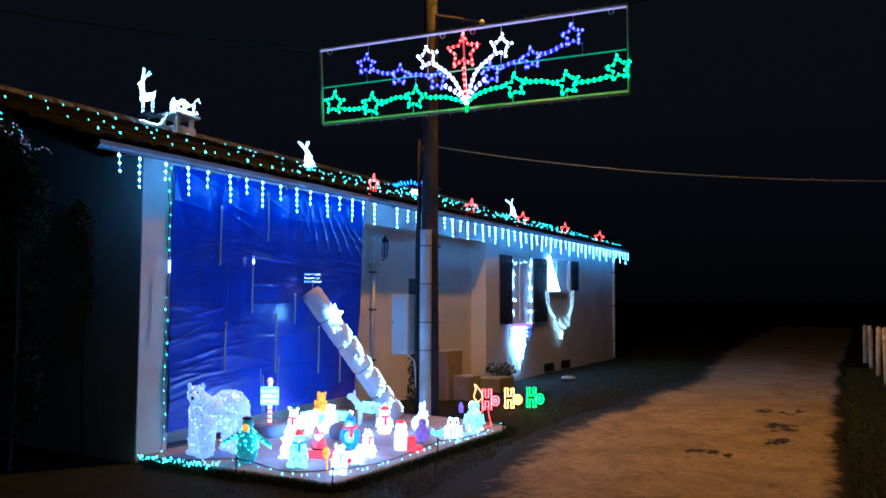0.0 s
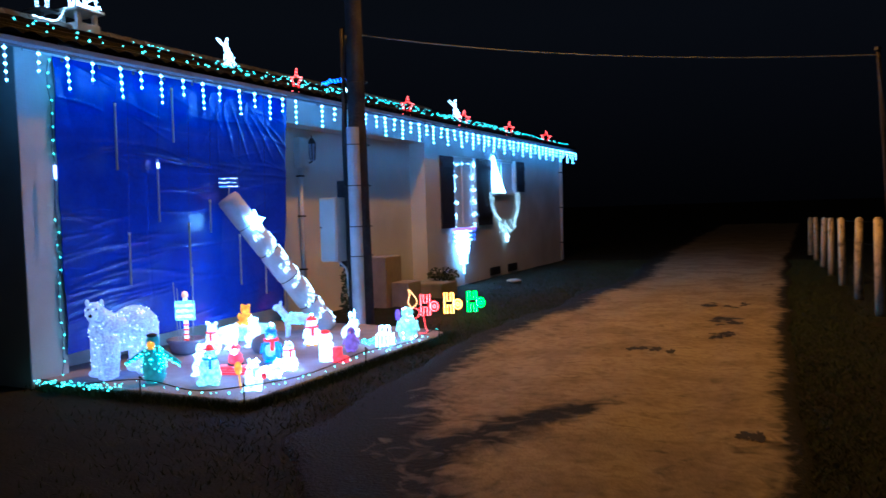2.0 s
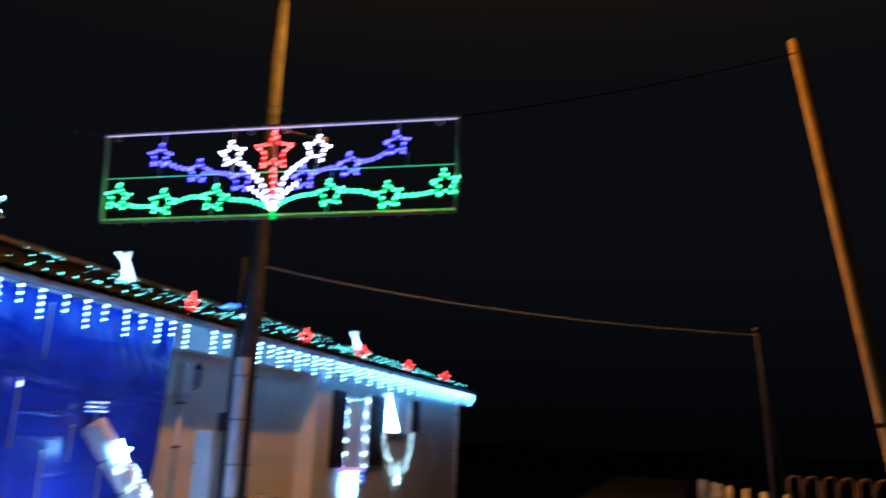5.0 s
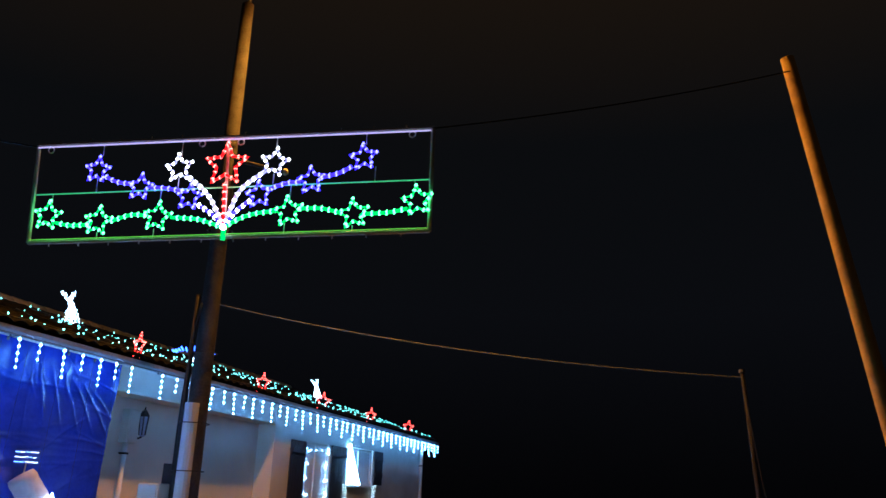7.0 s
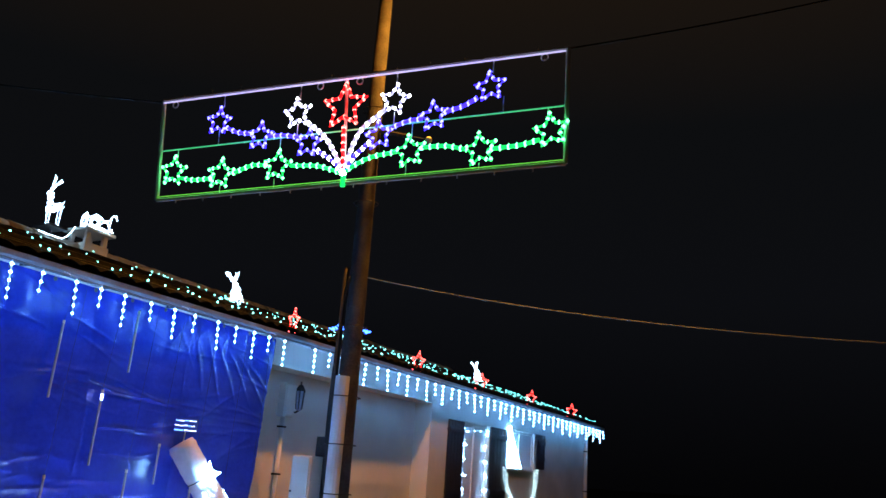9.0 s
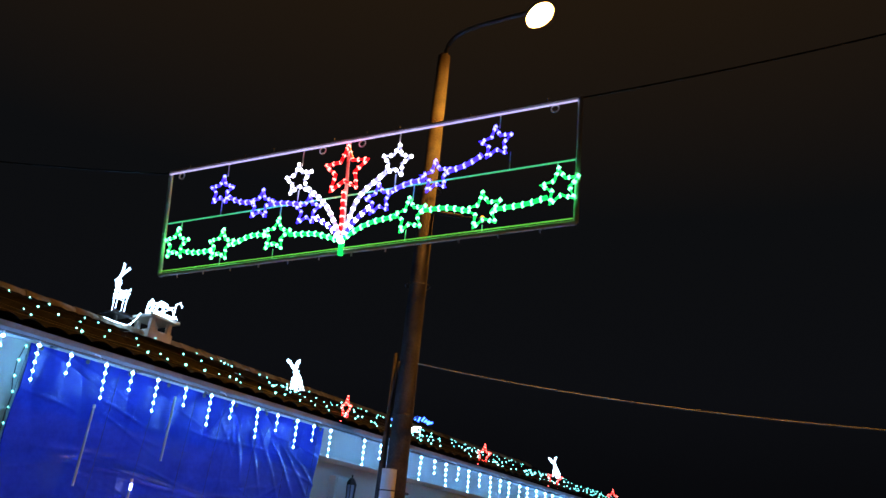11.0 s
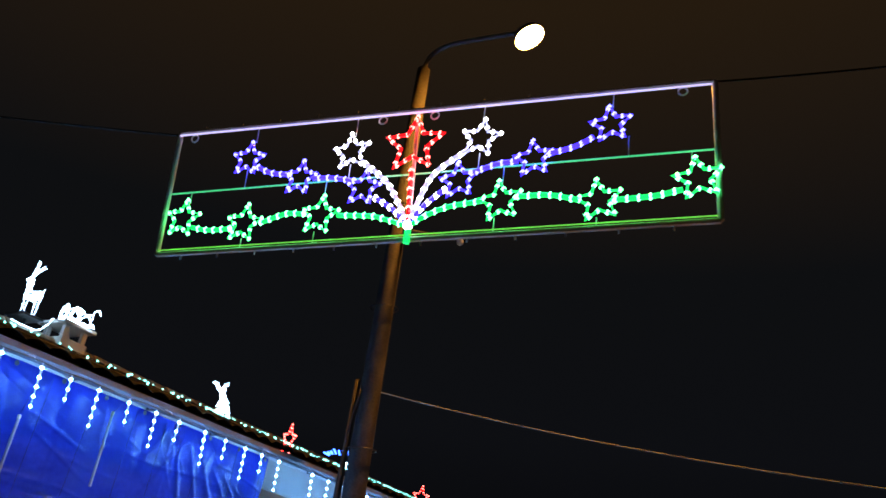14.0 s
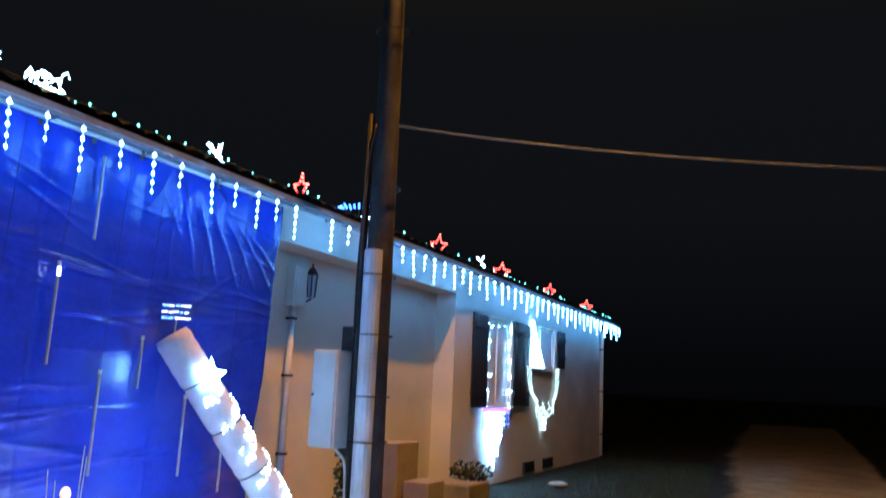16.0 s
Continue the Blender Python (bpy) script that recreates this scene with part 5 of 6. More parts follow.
part("roof", Shape().lathe((REC_X + 0.13, 12.06, 2.6), [(0.074, 0), (0.07, 0.02), (0.03, 0.08), (0.012, 0.09), (0.01, 0.13)], 6), IRON, ln)
part("arm", Shape().tube(smooth_line([(REC_X + 0.02, 12.06, 2.42), (REC_X + 0.06, 12.06, 2.32), (REC_X + 0.13, 12.06, 2.34)]), 0.012, 6), IRON, ln)
thing("meter_box", Shape().box(-6.5, -6.08, 13.2, 13.75, -0.05, 0.8, bevel=0.015), BLOCK, "low rendered block beside the recessed wall", "block")
thing("meter_box", Shape().box(-6.04, -5.72, 13.3, 13.75, -0.05, 0.38, bevel=0.015), BLOCK, "small low rendered block beside the recessed wall", "block")
thing("stone_planter", Shape().box(-6.44, -5.75, 14.6, 15.3, -0.05, 0.24, bevel=0.03), STONE, "low dark stone planter at the wall corner", "planter")
thing("edging_stone", Shape().ball((-5.45, 17.5, 0.02), (0.17, 0.1, 0.05), 0, 14, 8), STONE, "pale flat stone lying in the grass", "stone", smooth=True)

# ---- lit figures on the slab ----
def leds_on(sh, slot, n, centre, r, seed, size=(0.006, 0.012), turn=None):
    """Bulbs scattered over an ellipsoid."""
    q = random.Random(seed)
    turn = turn or Matrix.Identity(3)
    for _ in range(n):
        z = q.uniform(-0.95, 0.95)
        a = q.uniform(0, 2 * math.pi)
        s = math.sqrt(1 - z * z)
        p = Vector(centre) + turn @ Vector((r[0] * s * math.cos(a), r[1] * s * math.sin(a), r[2] * z))
        sh.bulb(p, q.uniform(*size), slot)


def put(name, sh, mats, x, y, face, label, category="light figure", z=0.035, group="lit figures on the slab"):
    if isinstance(mats, list) and FIG_WHITE in mats:
        # bulbs showing through the white plastic
        q = random.Random(int(1000 * abs(x * 7 + y)))
        spots = sorted({i for f, m in zip(sh.f, sh.m) if m in (0, 2) for i in f})
        for i in q.sample(spots, min(len(spots), 22)):
            sh.bulb(sh.v[i], 0.0055, 8)
    return thing(name, sh, mats, label, category, group, at=pose(x, y, z, 0, 0, face), smooth=True)


# figures face -y before they are turned
bear = Shape()
turn_head = Matrix.Rotation(radians(48), 3, "Z")
neck = Vector((0, -0.2, 0.64))
bear.ball((0, 0.24, 0.45), (0.215, 0.27, 0.215), 0, 22, 16)
bear.ball((0, 0.05, 0.42), (0.19, 0.28, 0.19), 0, 22, 16)
bear.ball((0, -0.1, 0.46), (0.15, 0.17, 0.19), 0, 20, 14)
bear.tube([(0, -0.08, 0.5), (0, -0.16, 0.58), neck], 0.135, 14, 0, r2=0.095)
bear.ball(neck, (0.1, 0.105, 0.095), 0, 18, 12)
bear.tube([neck + turn_head @ Vector((0, -0.06, -0.015)), neck + turn_head @ Vector((0, -0.16, -0.035))], 0.06, 12, 0, r2=0.042)
bear.ball(neck + turn_head @ Vector((0, -0.17, -0.02)), (0.024, 0.02, 0.017), 2, 8, 6)
for s in (-1, 1):
    bear.ball(neck + turn_head @ Vector((s * 0.075, 0.0, 0.085)), (0.034, 0.022, 0.036), 0, 10, 8)
    bear.ball(neck + turn_head @ Vector((s * 0.042, -0.092, 0.035)), 0.01, 2, 6, 5)
    for y0, r0 in ((-0.1, 0.115), (0.34, 0.122)):
        bear.tube([(s * 0.1, y0, 0.42), (s * 0.105, y0 - 0.01, 0.22), (s * 0.105, y0 - 0.02, 0.03)], r0, 12, 0, r2=0.092)
        bear.ball((s * 0.105, y0 - 0.05, 0.035), (0.078, 0.105, 0.04), 0, 12, 8)
        for k in range(16):
            a, q = rnd.uniform(0, 6.28), rnd.uniform(0.04, 0.36)
            bear.bulb((s * 0.105 + 0.108 * math.cos(a), y0 - 0.015 + 0.108 * math.sin(a), q), rnd.uniform(0.0035, 0.006), 1)
leds_on(bear, 1, 130, (0, 0.24, 0.45), (0.22, 0.276, 0.22), 1, (0.004, 0.007))
leds_on(bear, 1, 80, (0, 0.05, 0.42), (0.196, 0.286, 0.196), 2, (0.004, 0.007))
leds_on(bear, 1, 60, (0, -0.1, 0.46), (0.156, 0.176, 0.196), 3, (0.004, 0.007))
leds_on(bear, 1, 34, neck, (0.104, 0.109, 0.099), 4, (0.003, 0.006))
bear.v = [(p[0] * 1.05, p[1] * 0.84, p[2]) for p in bear.v]
put("polar_bear_light", bear, [FIG_ICE, BEAR_LED, FIG_DARK], -5.84, 7.44, -20, "white mesh polar bear figure covered in small cool lights")

pen = Shape()
pen.lathe((0, 0, 0), [(0.07, 0), (0.1, 0.05), (0.105, 0.16), (0.085, 0.28), (0.05, 0.34), (0.02, 0.355)], 16, 0)
pen.ball((0, 0, 0.38), (0.062, 0.062, 0.068), 0, 14, 10)
pen.ball((0, -0.02, 0.44), (0.05, 0.055, 0.02), 2, 12, 6)
pen.tube([(0, -0.05, 0.375), (0, -0.1, 0.36)], 0.022, 8, 3, r2=0.004)
pen.ball((0, -0.05, 0.35), (0.04, 0.025, 0.045), 3, 10, 8)
for s in (-1, 1):
    pen.tube([(s * 0.08, 0, 0.28), (s * 0.16, -0.01, 0.24), (s * 0.26, -0.02, 0.18)], 0.034, 8, 0, r2=0.016)
    for k in range(14):
        pen.bulb((s * (0.1 + 0.012 * k), -0.035, 0.27 - 0.0075 * k + rnd.uniform(-0.02, 0.02)), rnd.uniform(0.005, 0.01), 1)
leds_on(pen, 1, 120, (0, 0, 0.17), (0.11, 0.11, 0.19), 7, (0.005, 0.011))
put("penguin_light", pen, [FIG_DIM, TEAL, FIG_DARK, FIG_ORANGE], -5.23, 7.33, 20, "teal-lit penguin figure with spread wings and dark cap")


def snowman(h, hat=None, scarf=None, body=0, arms=False, bear=False):
    """Two balls and a head of lit plastic; slots: 0 white, 1 red, 2 teal, 3 blue, 4 orange, 5 dark, 6 purple."""
    sh = Shape()
    sh.ball((0, 0, h * 0.24), (h * 0.27, h * 0.25, h * 0.25), body, 16, 12)
    sh.ball((0, 0, h * 0.52), (h * 0.2, h * 0.19, h * 0.2), body, 16, 10)
    sh.ball((0, 0, h * 0.76), (h * 0.155, h * 0.15, h * 0.15), body, 16, 10)
    if bear:
        sh.ball((0, -h * 0.13, h * 0.73), (h * 0.075, h * 0.06, h * 0.06), body, 12, 8)
        sh.ball((0, -h * 0.19, h * 0.745), (h * 0.022, h * 0.015, h * 0.018), 5, 8, 6)
        for s in (-1, 1):
            sh.ball((s * h * 0.13, 0, h * 0.88), (h * 0.055, h * 0.03, h * 0.055), body, 10, 8)
            sh.tube([(s * h * 0.16, -h * 0.02, h * 0.56), (s * h * 0.22, -h * 0.1, h * 0.44), (s * h * 0.14, -h * 0.19, h * 0.38)], h * 0.06, 8, body, r2=h * 0.045)
            sh.tube([(s * h * 0.16, -h * 0.1, h * 0.12), (s * h * 0.22, -h * 0.26, h * 0.07)], h * 0.085, 8, body, r2=h * 0.075)
    else:
        sh.tube([(0, -h * 0.14, h * 0.75), (0, -h * 0.22, h * 0.74)], h * 0.022, 6, 4, r2=0.002)
    for s in (-1, 1):
        sh.ball((s * h * 0.055, -h * 0.135, h * 0.8), h * 0.018, 5, 6, 5)
        sh.ball((s * h * 0.15, -h * 0.12, h * 0.04), (h * 0.11, h * 0.14, h * 0.05), body, 10, 6)
        if arms:
            sh.tube([(s * h * 0.17, 0, h * 0.55), (s * h * 0.3, -h * 0.08, h * 0.45)], h * 0.06, 8, body)
    for k in range(2):
        sh.ball((0, -h * (0.19 + 0.05 * (1 - k)), h * (0.5 - 0.14 * k)), h * 0.018, 5, 6, 5)
    if hat is not None:
        sh.lathe((0, 0, h * 0.87), [(h * 0.16, 0), (h * 0.16, h * 0.03), (h * 0.1, h * 0.04), (h * 0.08, h * 0.11), (h * 0.02, h * 0.14)], 14, hat)
    if scarf is not None:
        sh.tube([(h * 0.165 * math.cos(a), h * 0.16 * math.sin(a), h * 0.655) for a in [2 * math.pi * i / 16 for i in range(16)]], h * 0.035, 6, scarf, closed=True)
        sh.box(h * 0.03, h * 0.1, -h * 0.235, -h * 0.19, h * 0.42, h * 0.64, scarf)
    return sh


SLOTS = [FIG_WHITE, FIG_RED, FIG_TEAL, FIG_BLUE, FIG_ORANGE, FIG_DARK, FIG_PURPLE, FIG_SKIN, FIG_LED]
put("bear_light", snowman(0.36, 1, 3, 2, bear=True), SLOTS, -4.66, 7.43, 25, "pale teal lit bear with a red cap and blue scarf")
put("snowman_light", snowman(0.34), SLOTS, -5.02, 7.72, 5, "plain white lit snowman figure behind the others")
sm = snowman(0.29, None, 2, 0, bear=True)
sm.tube([(-0.11, -0.02, 0.02), (-0.12, -0.04, 0.22)], 0.008, 6, 4)
sm.ball((-0.12, -0.04, 0.2), (0.035, 0.025, 0.06), 4, 8, 6)
sm.ball((0.1, -0.05, 0.13), (0.025, 0.02, 0.03), 1, 8, 6)
put("bear_light", sm, SLOTS, -4.12, 7.36, 25, "small white lit bear holding an orange broom")
put("snowman_light", snowman(0.3, None, 1), SLOTS, -4.36, 8.2, 30, "small white lit snowman with a red scarf")
sb2 = Shape().ball((0, 0, 0.06), (0.09, 0.07, 0.065), 0, 12, 8).ball((-0.1, 0.02, 0.05), (0.06, 0.055, 0.055), 0, 12, 8).ball((0.07, -0.02, 0.13), 0.055, 0, 12, 8)
put("snow_cub_light", sb2, SLOTS, -4.27, 7.82, 10, "little white lit cub figure lying on the slab")


def penguin(h, body, belly, scarf=None, hat=None):
    sh = Shape()
    sh.lathe((0, 0, 0.01), [(h * 0.16, 0), (h * 0.25, h * 0.08), (h * 0.26, h * 0.3), (h * 0.2, h * 0.55), (h * 0.13, h * 0.64)], 16, body)
    sh.ball((0, -h * 0.06, h * 0.32), (h * 0.2, h * 0.22, h * 0.29), belly, 14, 10)
    sh.ball((0, 0, h * 0.76), (h * 0.17, h * 0.165, h * 0.16), body, 14, 10)
    sh.ball((0, -h * 0.06, h * 0.75), (h * 0.13, h * 0.12, h * 0.11), belly, 12, 8)
    sh.tube([(0, -h * 0.15, h * 0.74), (0, -h * 0.25, h * 0.72)], h * 0.035, 6, 4, r2=0.002)
    for s in (-1, 1):
        sh.ball((s * h * 0.06, -h * 0.17, h * 0.8), h * 0.02, 5, 6, 5)
        sh.ball((s * h * 0.11, -h * 0.12, h * 0.03), (h * 0.09, h * 0.13, h * 0.035), 4 if belly == 0 and body != 2 else body, 8, 6)
        sh.tube([(s * h * 0.22, 0, h * 0.52), (s * h * 0.31, -h * 0.02, h * 0.25)], h * 0.06, 8, body, r2=h * 0.025)
    if hat is not None:
        sh.lathe((0, 0, h * 0.85), [(h * 0.17, 0), (h * 0.17, h * 0.05), (h * 0.12, h * 0.08), (h * 0.03, h * 0.2)], 12, hat)
        sh.ball((0.01, 0, h * 1.06), h * 0.045, 0, 8, 6)
    if scarf is not None:
        sh.tube([(h * 0.18 * math.cos(a), h * 0.175 * math.sin(a), h * 0.63) for a in [2 * math.pi * i / 16 for i in range(16)]], h * 0.045, 6, scarf, closed=True)
        sh.box(h * 0.02, h * 0.12, -h * 0.28, -h * 0.22, h * 0.35, h * 0.62, scarf)
    return sh


put("penguin_light", penguin(0.36, 3, 2, 1, 3), SLOTS, -4.8, 8.5, 28, "blue lit penguin figure with a red scarf and blue hat")
put("penguin_light", penguin(0.34, 0, 0, 1, 1), SLOTS, -4.96, 9.46, 25, "white lit penguin figure with a red scarf")
put("penguin_light", penguin(0.29, 6, 6), SLOTS, -4.3, 9.24, 20, "dim purple lit penguin figure")
put("penguin_light", penguin(0.42, 2, 2), SLOTS, -4.06, 10.1, 25, "teal lit penguin figure at the end of the slab")

# gift bringer in red on a small red sled
sa = Shape().lathe((0, 0, 0.09), [(0.06, 0), (0.085, 0.04), (0.075, 0.12), (0.04, 0.16)], 14, 1)
sa.ball((0, 0, 0.27), 0.05, 7, 12, 8).ball((0, -0.03, 0.245), (0.045, 0.035, 0.045), 0, 10, 8)
sa.lathe((0, 0, 0.29), [(0.058, 0), (0.056, 0.02), (0.045, 0.025), (0.01, 0.09)], 12, 1).ball((0.01, 0, 0.385), 0.018, 0, 8, 6)
sa.lathe((0, 0, 0.085), [(0.09, 0), (0.09, 0.02)], 14, 5)
sa.v = [(p[0] * 0.85, p[1] * 0.85, 0.075 + (p[2] - 0.085) * 0.78) for p in sa.v]
put("gift_bringer_light", sa, SLOTS, -4.79, 7.93, 15, "small red and white lit festive figure on a sled")
sd = Shape().box(-0.16, 0.16, -0.07, 0.07, 0.05, 0.075, 0, 0.006)
for s in (-1, 1):
    sd.tube(smooth_line([(-0.2, s * 0.06, 0.012), (0.1, s * 0.06, 0.012), (0.2, s * 0.06, 0.03), (0.22, s * 0.06, 0.08)]), 0.01, 6)
    for a in (-0.1, 0.08):
        sd.tube([(a, s * 0.06, 0.012), (a, s * 0.06, 0.055)], 0.008, 6)
put("red_sled", sd, FIG_RED, -4.77, 7.88, 12, "small red toy sled under a lit figure", "sled")

# white bear pair with red trim, and white dog-like figures
bp = snowman(0.36, None, 1)
for s in (-1, 1):
    bp.ball((s * 0.05, 0, 0.335), 0.022, 0, 8, 6)
bp.ball((0.17, 0.02, 0.2), (0.13, 0.1, 0.1), 0, 14, 10).ball((0.26, -0.03, 0.26), 0.07, 0, 12, 8).ball((0.3, -0.02, 0.32), 0.025, 0, 8, 6)
put("bear_light", bp, SLOTS, -5.75, 8.7, 12, "white lit teddy bear pair with red trim")
tb = Shape().ball((0, 0, 0.08), (0.075, 0.065, 0.08), 4, 12, 8).ball((0, -0.01, 0.19), 0.06, 4, 12, 8)
for s in (-1, 1):
    tb.ball((s * 0.045, 0, 0.24), 0.022, 4, 8, 6).ball((s * 0.06, -0.06, 0.03), (0.03, 0.05, 0.03), 4, 8, 6).ball((s * 0.07, -0.03, 0.11), (0.025, 0.03, 0.045), 4, 8, 6)
thing("box_pedestal", Shape().box(-6.3, -5.8, 9.5, 9.9, 0.035, 0.2, bevel=0.02), FIG_TEAL, "teal lit parcel under a small bear", "parcel")
put("teddy_light", tb, SLOTS, -6.08, 9.68, 10, "small orange lit teddy bear sitting on a parcel", z=0.2)
put("snowman_light", snowman(0.38), SLOTS, -5.58, 9.2, 10, "white lit snowman figure beside the parcel")
put("snowman_light", snowman(0.2, None, 2), SLOTS, -5.75, 9.0, 10, "tiny white lit snowman figure")

rd = Shape().ball((0.1, 0, 0.27), (0.2, 0.085, 0.09), 0, 16, 10)
rd.tube([(-0.04, 0, 0.29), (-0.12, 0, 0.38), (-0.15, 0, 0.43)], 0.055, 10, 0, r2=0.045)
rd.ball((-0.17, -0.01, 0.44), (0.075, 0.05, 0.055), 0, 12, 8)
for s in (-1, 1):
    rd.ball((-0.13, s * 0.045, 0.5), (0.014, 0.014, 0.04), 0, 8, 6)
    for a in (-0.04, 0.24):
        rd.tube([(a, s * 0.05, 0.26), (a + 0.01, s * 0.055, 0.12), (a, s * 0.055, 0.0)], 0.032, 8, 0, r2=0.022)
leds_on(rd, 1, 70, (0.1, 0, 0.27), (0.207, 0.09, 0.096), 21, (0.005, 0.01))
rd.v = [(p[0] * 0.85, p[1] * 0.9, p[2] * 0.82) for p in rd.v]
put("reindeer_light", rd, [FIG_ICE, TEAL], -5.62, 9.95, 25, "white lit reindeer figure dotted with teal lights")
rk = Shape().ball((0, 0, 0.08), (0.2, 0.15, 0.13), 0, 14, 9)
put("grey_rock", rk, SLAB, -5.2, 8.95, 0, "smooth grey rock among the lit figures", "rock", group="rocks on the slab")

bo = Shape().lathe((0, 0, 0), [(0.07, 0), (0.08, 0.05), (0.075, 0.18), (0.05, 0.2)], 12, 0)
bo.ball((0, 0, 0.24), 0.065, 0, 12, 8).ball((0.0, -0.02, 0.3), (0.05, 0.05, 0.025), 1, 10, 6)
bo.lathe((0.13, -0.05, 0), [(0.05, 0), (0.055, 0.05), (0.05, 0.13), (0.058, 0.15)], 12, 1).ball((0.2, -0.08, 0.035), (0.08, 0.045, 0.04), 1, 12, 8)
put("boot_light", bo, SLOTS, -4.25, 8.68, 15, "white lit figure with a bright red boot")
rb2 = Shape().ball((0, 0, 0.1), (0.1, 0.13, 0.1), 0, 14, 10).ball((0.0, -0.09, 0.22), (0.055, 0.065, 0.055), 0, 12, 8).tube([(0, -0.03, 0.13), (0, -0.08, 0.22)], 0.05, 10, 0)
for s in (-1, 1):
    rb2.ball((s * 0.025, -0.06, 0.31), (0.016, 0.014, 0.06), 0, 8, 6)
put("rabbit_light", rb2, SLOTS, -4.66, 9.8, 60, "white lit rabbit figure sitting on the slab")

gf = Shape().box(-0.12, 0.12, -0.1, 0.1, 0.0, 0.17, 0, 0.01)
for x in (-0.122, -0.06, 0.0, 0.06, 0.122):
    for y in (-0.102, 0.102):
        for k in range(6):
            gf.bulb((x, y, 0.015 + 0.03 * k), 0.007, 1)
for s in (-1, 1):
    ring = [(s * (0.045 + 0.035 * math.cos(a)), 0, 0.23 + 0.06 * math.sin(a)) for a in [2 * math.pi * i / 14 for i in range(14)]]
    gf.tube(ring, 0.008, 5, 1, closed=True)
gf.v = [(p[0] * 0.72, p[1] * 0.72, p[2] * 0.8) for p in gf.v]
put("gift_light", gf, [lit_plastic("lit_gift", (0.55, 0.8, 1.0), 1.1, 40), COOL], -4.1, 9.63, 20, "white lit gift box with a two-loop bow", "gift box")

tangle = [(-4.3 + 0.22 * math.cos(k * 1.9) * rnd.uniform(0.3, 1), 9.78 + 0.2 * math.sin(k * 2.3), 0.05 + 0.03 * rnd.random()) for k in range(26)]
string_of("light_tangle", [Vector(p) for p in tangle], TEAL, "loose tangle of teal fairy lights on the slab", 0.09, (0.006, 0.013))

# signboard on a striped post set in a grey tub
tub = Shape().lathe((-6.1, 8.68, 0.035), [(0.14, 0), (0.17, 0.02), (0.2, 0.12), (0.22, 0.13), (0.22, 0.16), (0.19, 0.16), (0.18, 0.12)], 20)
thing("planter_tub", tub, SLAB, "round grey tub holding the striped sign post", "tub", smooth=True)
sg = thing("sign_post", Shape().tube([(-6.1, 8.68, 0.15), (-6.1, 8.68, 0.66)], 0.024, 10), FIG_WHITE, "lit sign post with red stripes and a striped teal board", "sign post")
for k in range(4):
    part("stripe", Shape().tube([(-6.1, 8.68, 0.17 + 0.055 * k), (-6.1, 8.68, 0.195 + 0.055 * k)], 0.026, 10), FIG_RED, sg)
part("finial", Shape().ball((-6.1, 8.68, 0.68), (0.035, 0.035, 0.045), 0, 10, 8), FIG_SKIN, sg)
board = part("board", Shape().box(-0.11, 0.11, -0.035, -0.02, -0.11, 0.11, bevel=0.012), FIG_TEAL, sg, "teal lit board", at=pose(-6.1, 8.68, 0.51, 0, 0, 30))
for z in (-0.065, -0.005, 0.055):
    part("bar", Shape().box(-0.095, 0.095, -0.042, -0.036, z - 0.015, z + 0.015), FIG_WHITE, board, "white bar of writing")
for k, (dx, dy) in enumerate(((-0.1, 0.02), (-0.06, -0.06), (0.02, 0.08), (0.09, 0.0))):
    thing("thin_rod", Shape().tube([(-6.1 + dx, 8.68 + dy, 0.15), (-6.1 + dx * 1.4, 8.68 + dy * 1.4, 0.75 + 0.08 * k)], 0.004, 5), PLASTIC_GREY, "thin pale rod standing in the tub", "rod", "rods in the tub")

lt = thing("small_lantern", Shape().box(-0.05, 0.05, -0.05, 0.05, 0.0, 0.02, 0, 0.004).box(-0.055, 0.055, -0.055, 0.055, 0.19, 0.205, 0, 0.004).tube([(-0.045, -0.045, 0.02), (-0.045, -0.045, 0.19)], 0.005, 5).tube([(0.045, -0.045, 0.02), (0.045, -0.045, 0.19)], 0.005, 5).tube([(0.045, 0.045, 0.02), (0.045, 0.045, 0.19)], 0.005, 5).tube([(-0.045, 0.045, 0.02), (-0.045, 0.045, 0.19)], 0.005, 5), IRON, "small dark lantern glowing violet-blue beside the pole", "lantern", at=pose(-4.98, 11.55, 0.02, 0, 0, 20))
part("glass", Shape().lathe((0, 0, 0.022), [(0.03, 0), (0.035, 0.08), (0.02, 0.14)], 12), lit_plastic("lit_lantern", (0.25, 0.15, 0.9), 0.9), lt)

# rope-light candle and cane
cd = thing("candle_light", Shape().tube([(0, 0, -0.05), (0, 0, 0.3)], 0.005, 5), IRON, "rope-light candle with orange flame and red cane outline", "light figure", at=pose(-4.2, 10.5, 0.035, 0, 0, 25) @ Matrix.Scale(0.88, 4))
rope("flame", smooth_line([Vector(p) for p in ((0.0, 0, 0.36), (-0.06, 0, 0.44), (-0.03, 0, 0.54), (-0.045, 0, 0.62), (0.05, 0, 0.5), (0.06, 0, 0.42), (0.0, 0, 0.36))], 4), [glow("rope_amber", (1.0, 0.25, 0.02), 1.2), glow("bead_amber", (1.0, 0.6, 0.25), 4.0)], cd, False, 0.006, 0.011, 0.035)
rope("cup", smooth_line([Vector(p) for p in ((-0.06, 0, 0.22), (-0.07, 0, 0.33), (0.0, 0, 0.36), (0.09, 0, 0.33), (0.08, 0, 0.24), (0.0, 0, 0.2), (-0.06, 0, 0.22))], 4), [ROPE_RED, BEAD_RED], cd, False, 0.007, 0.01, 0.035)
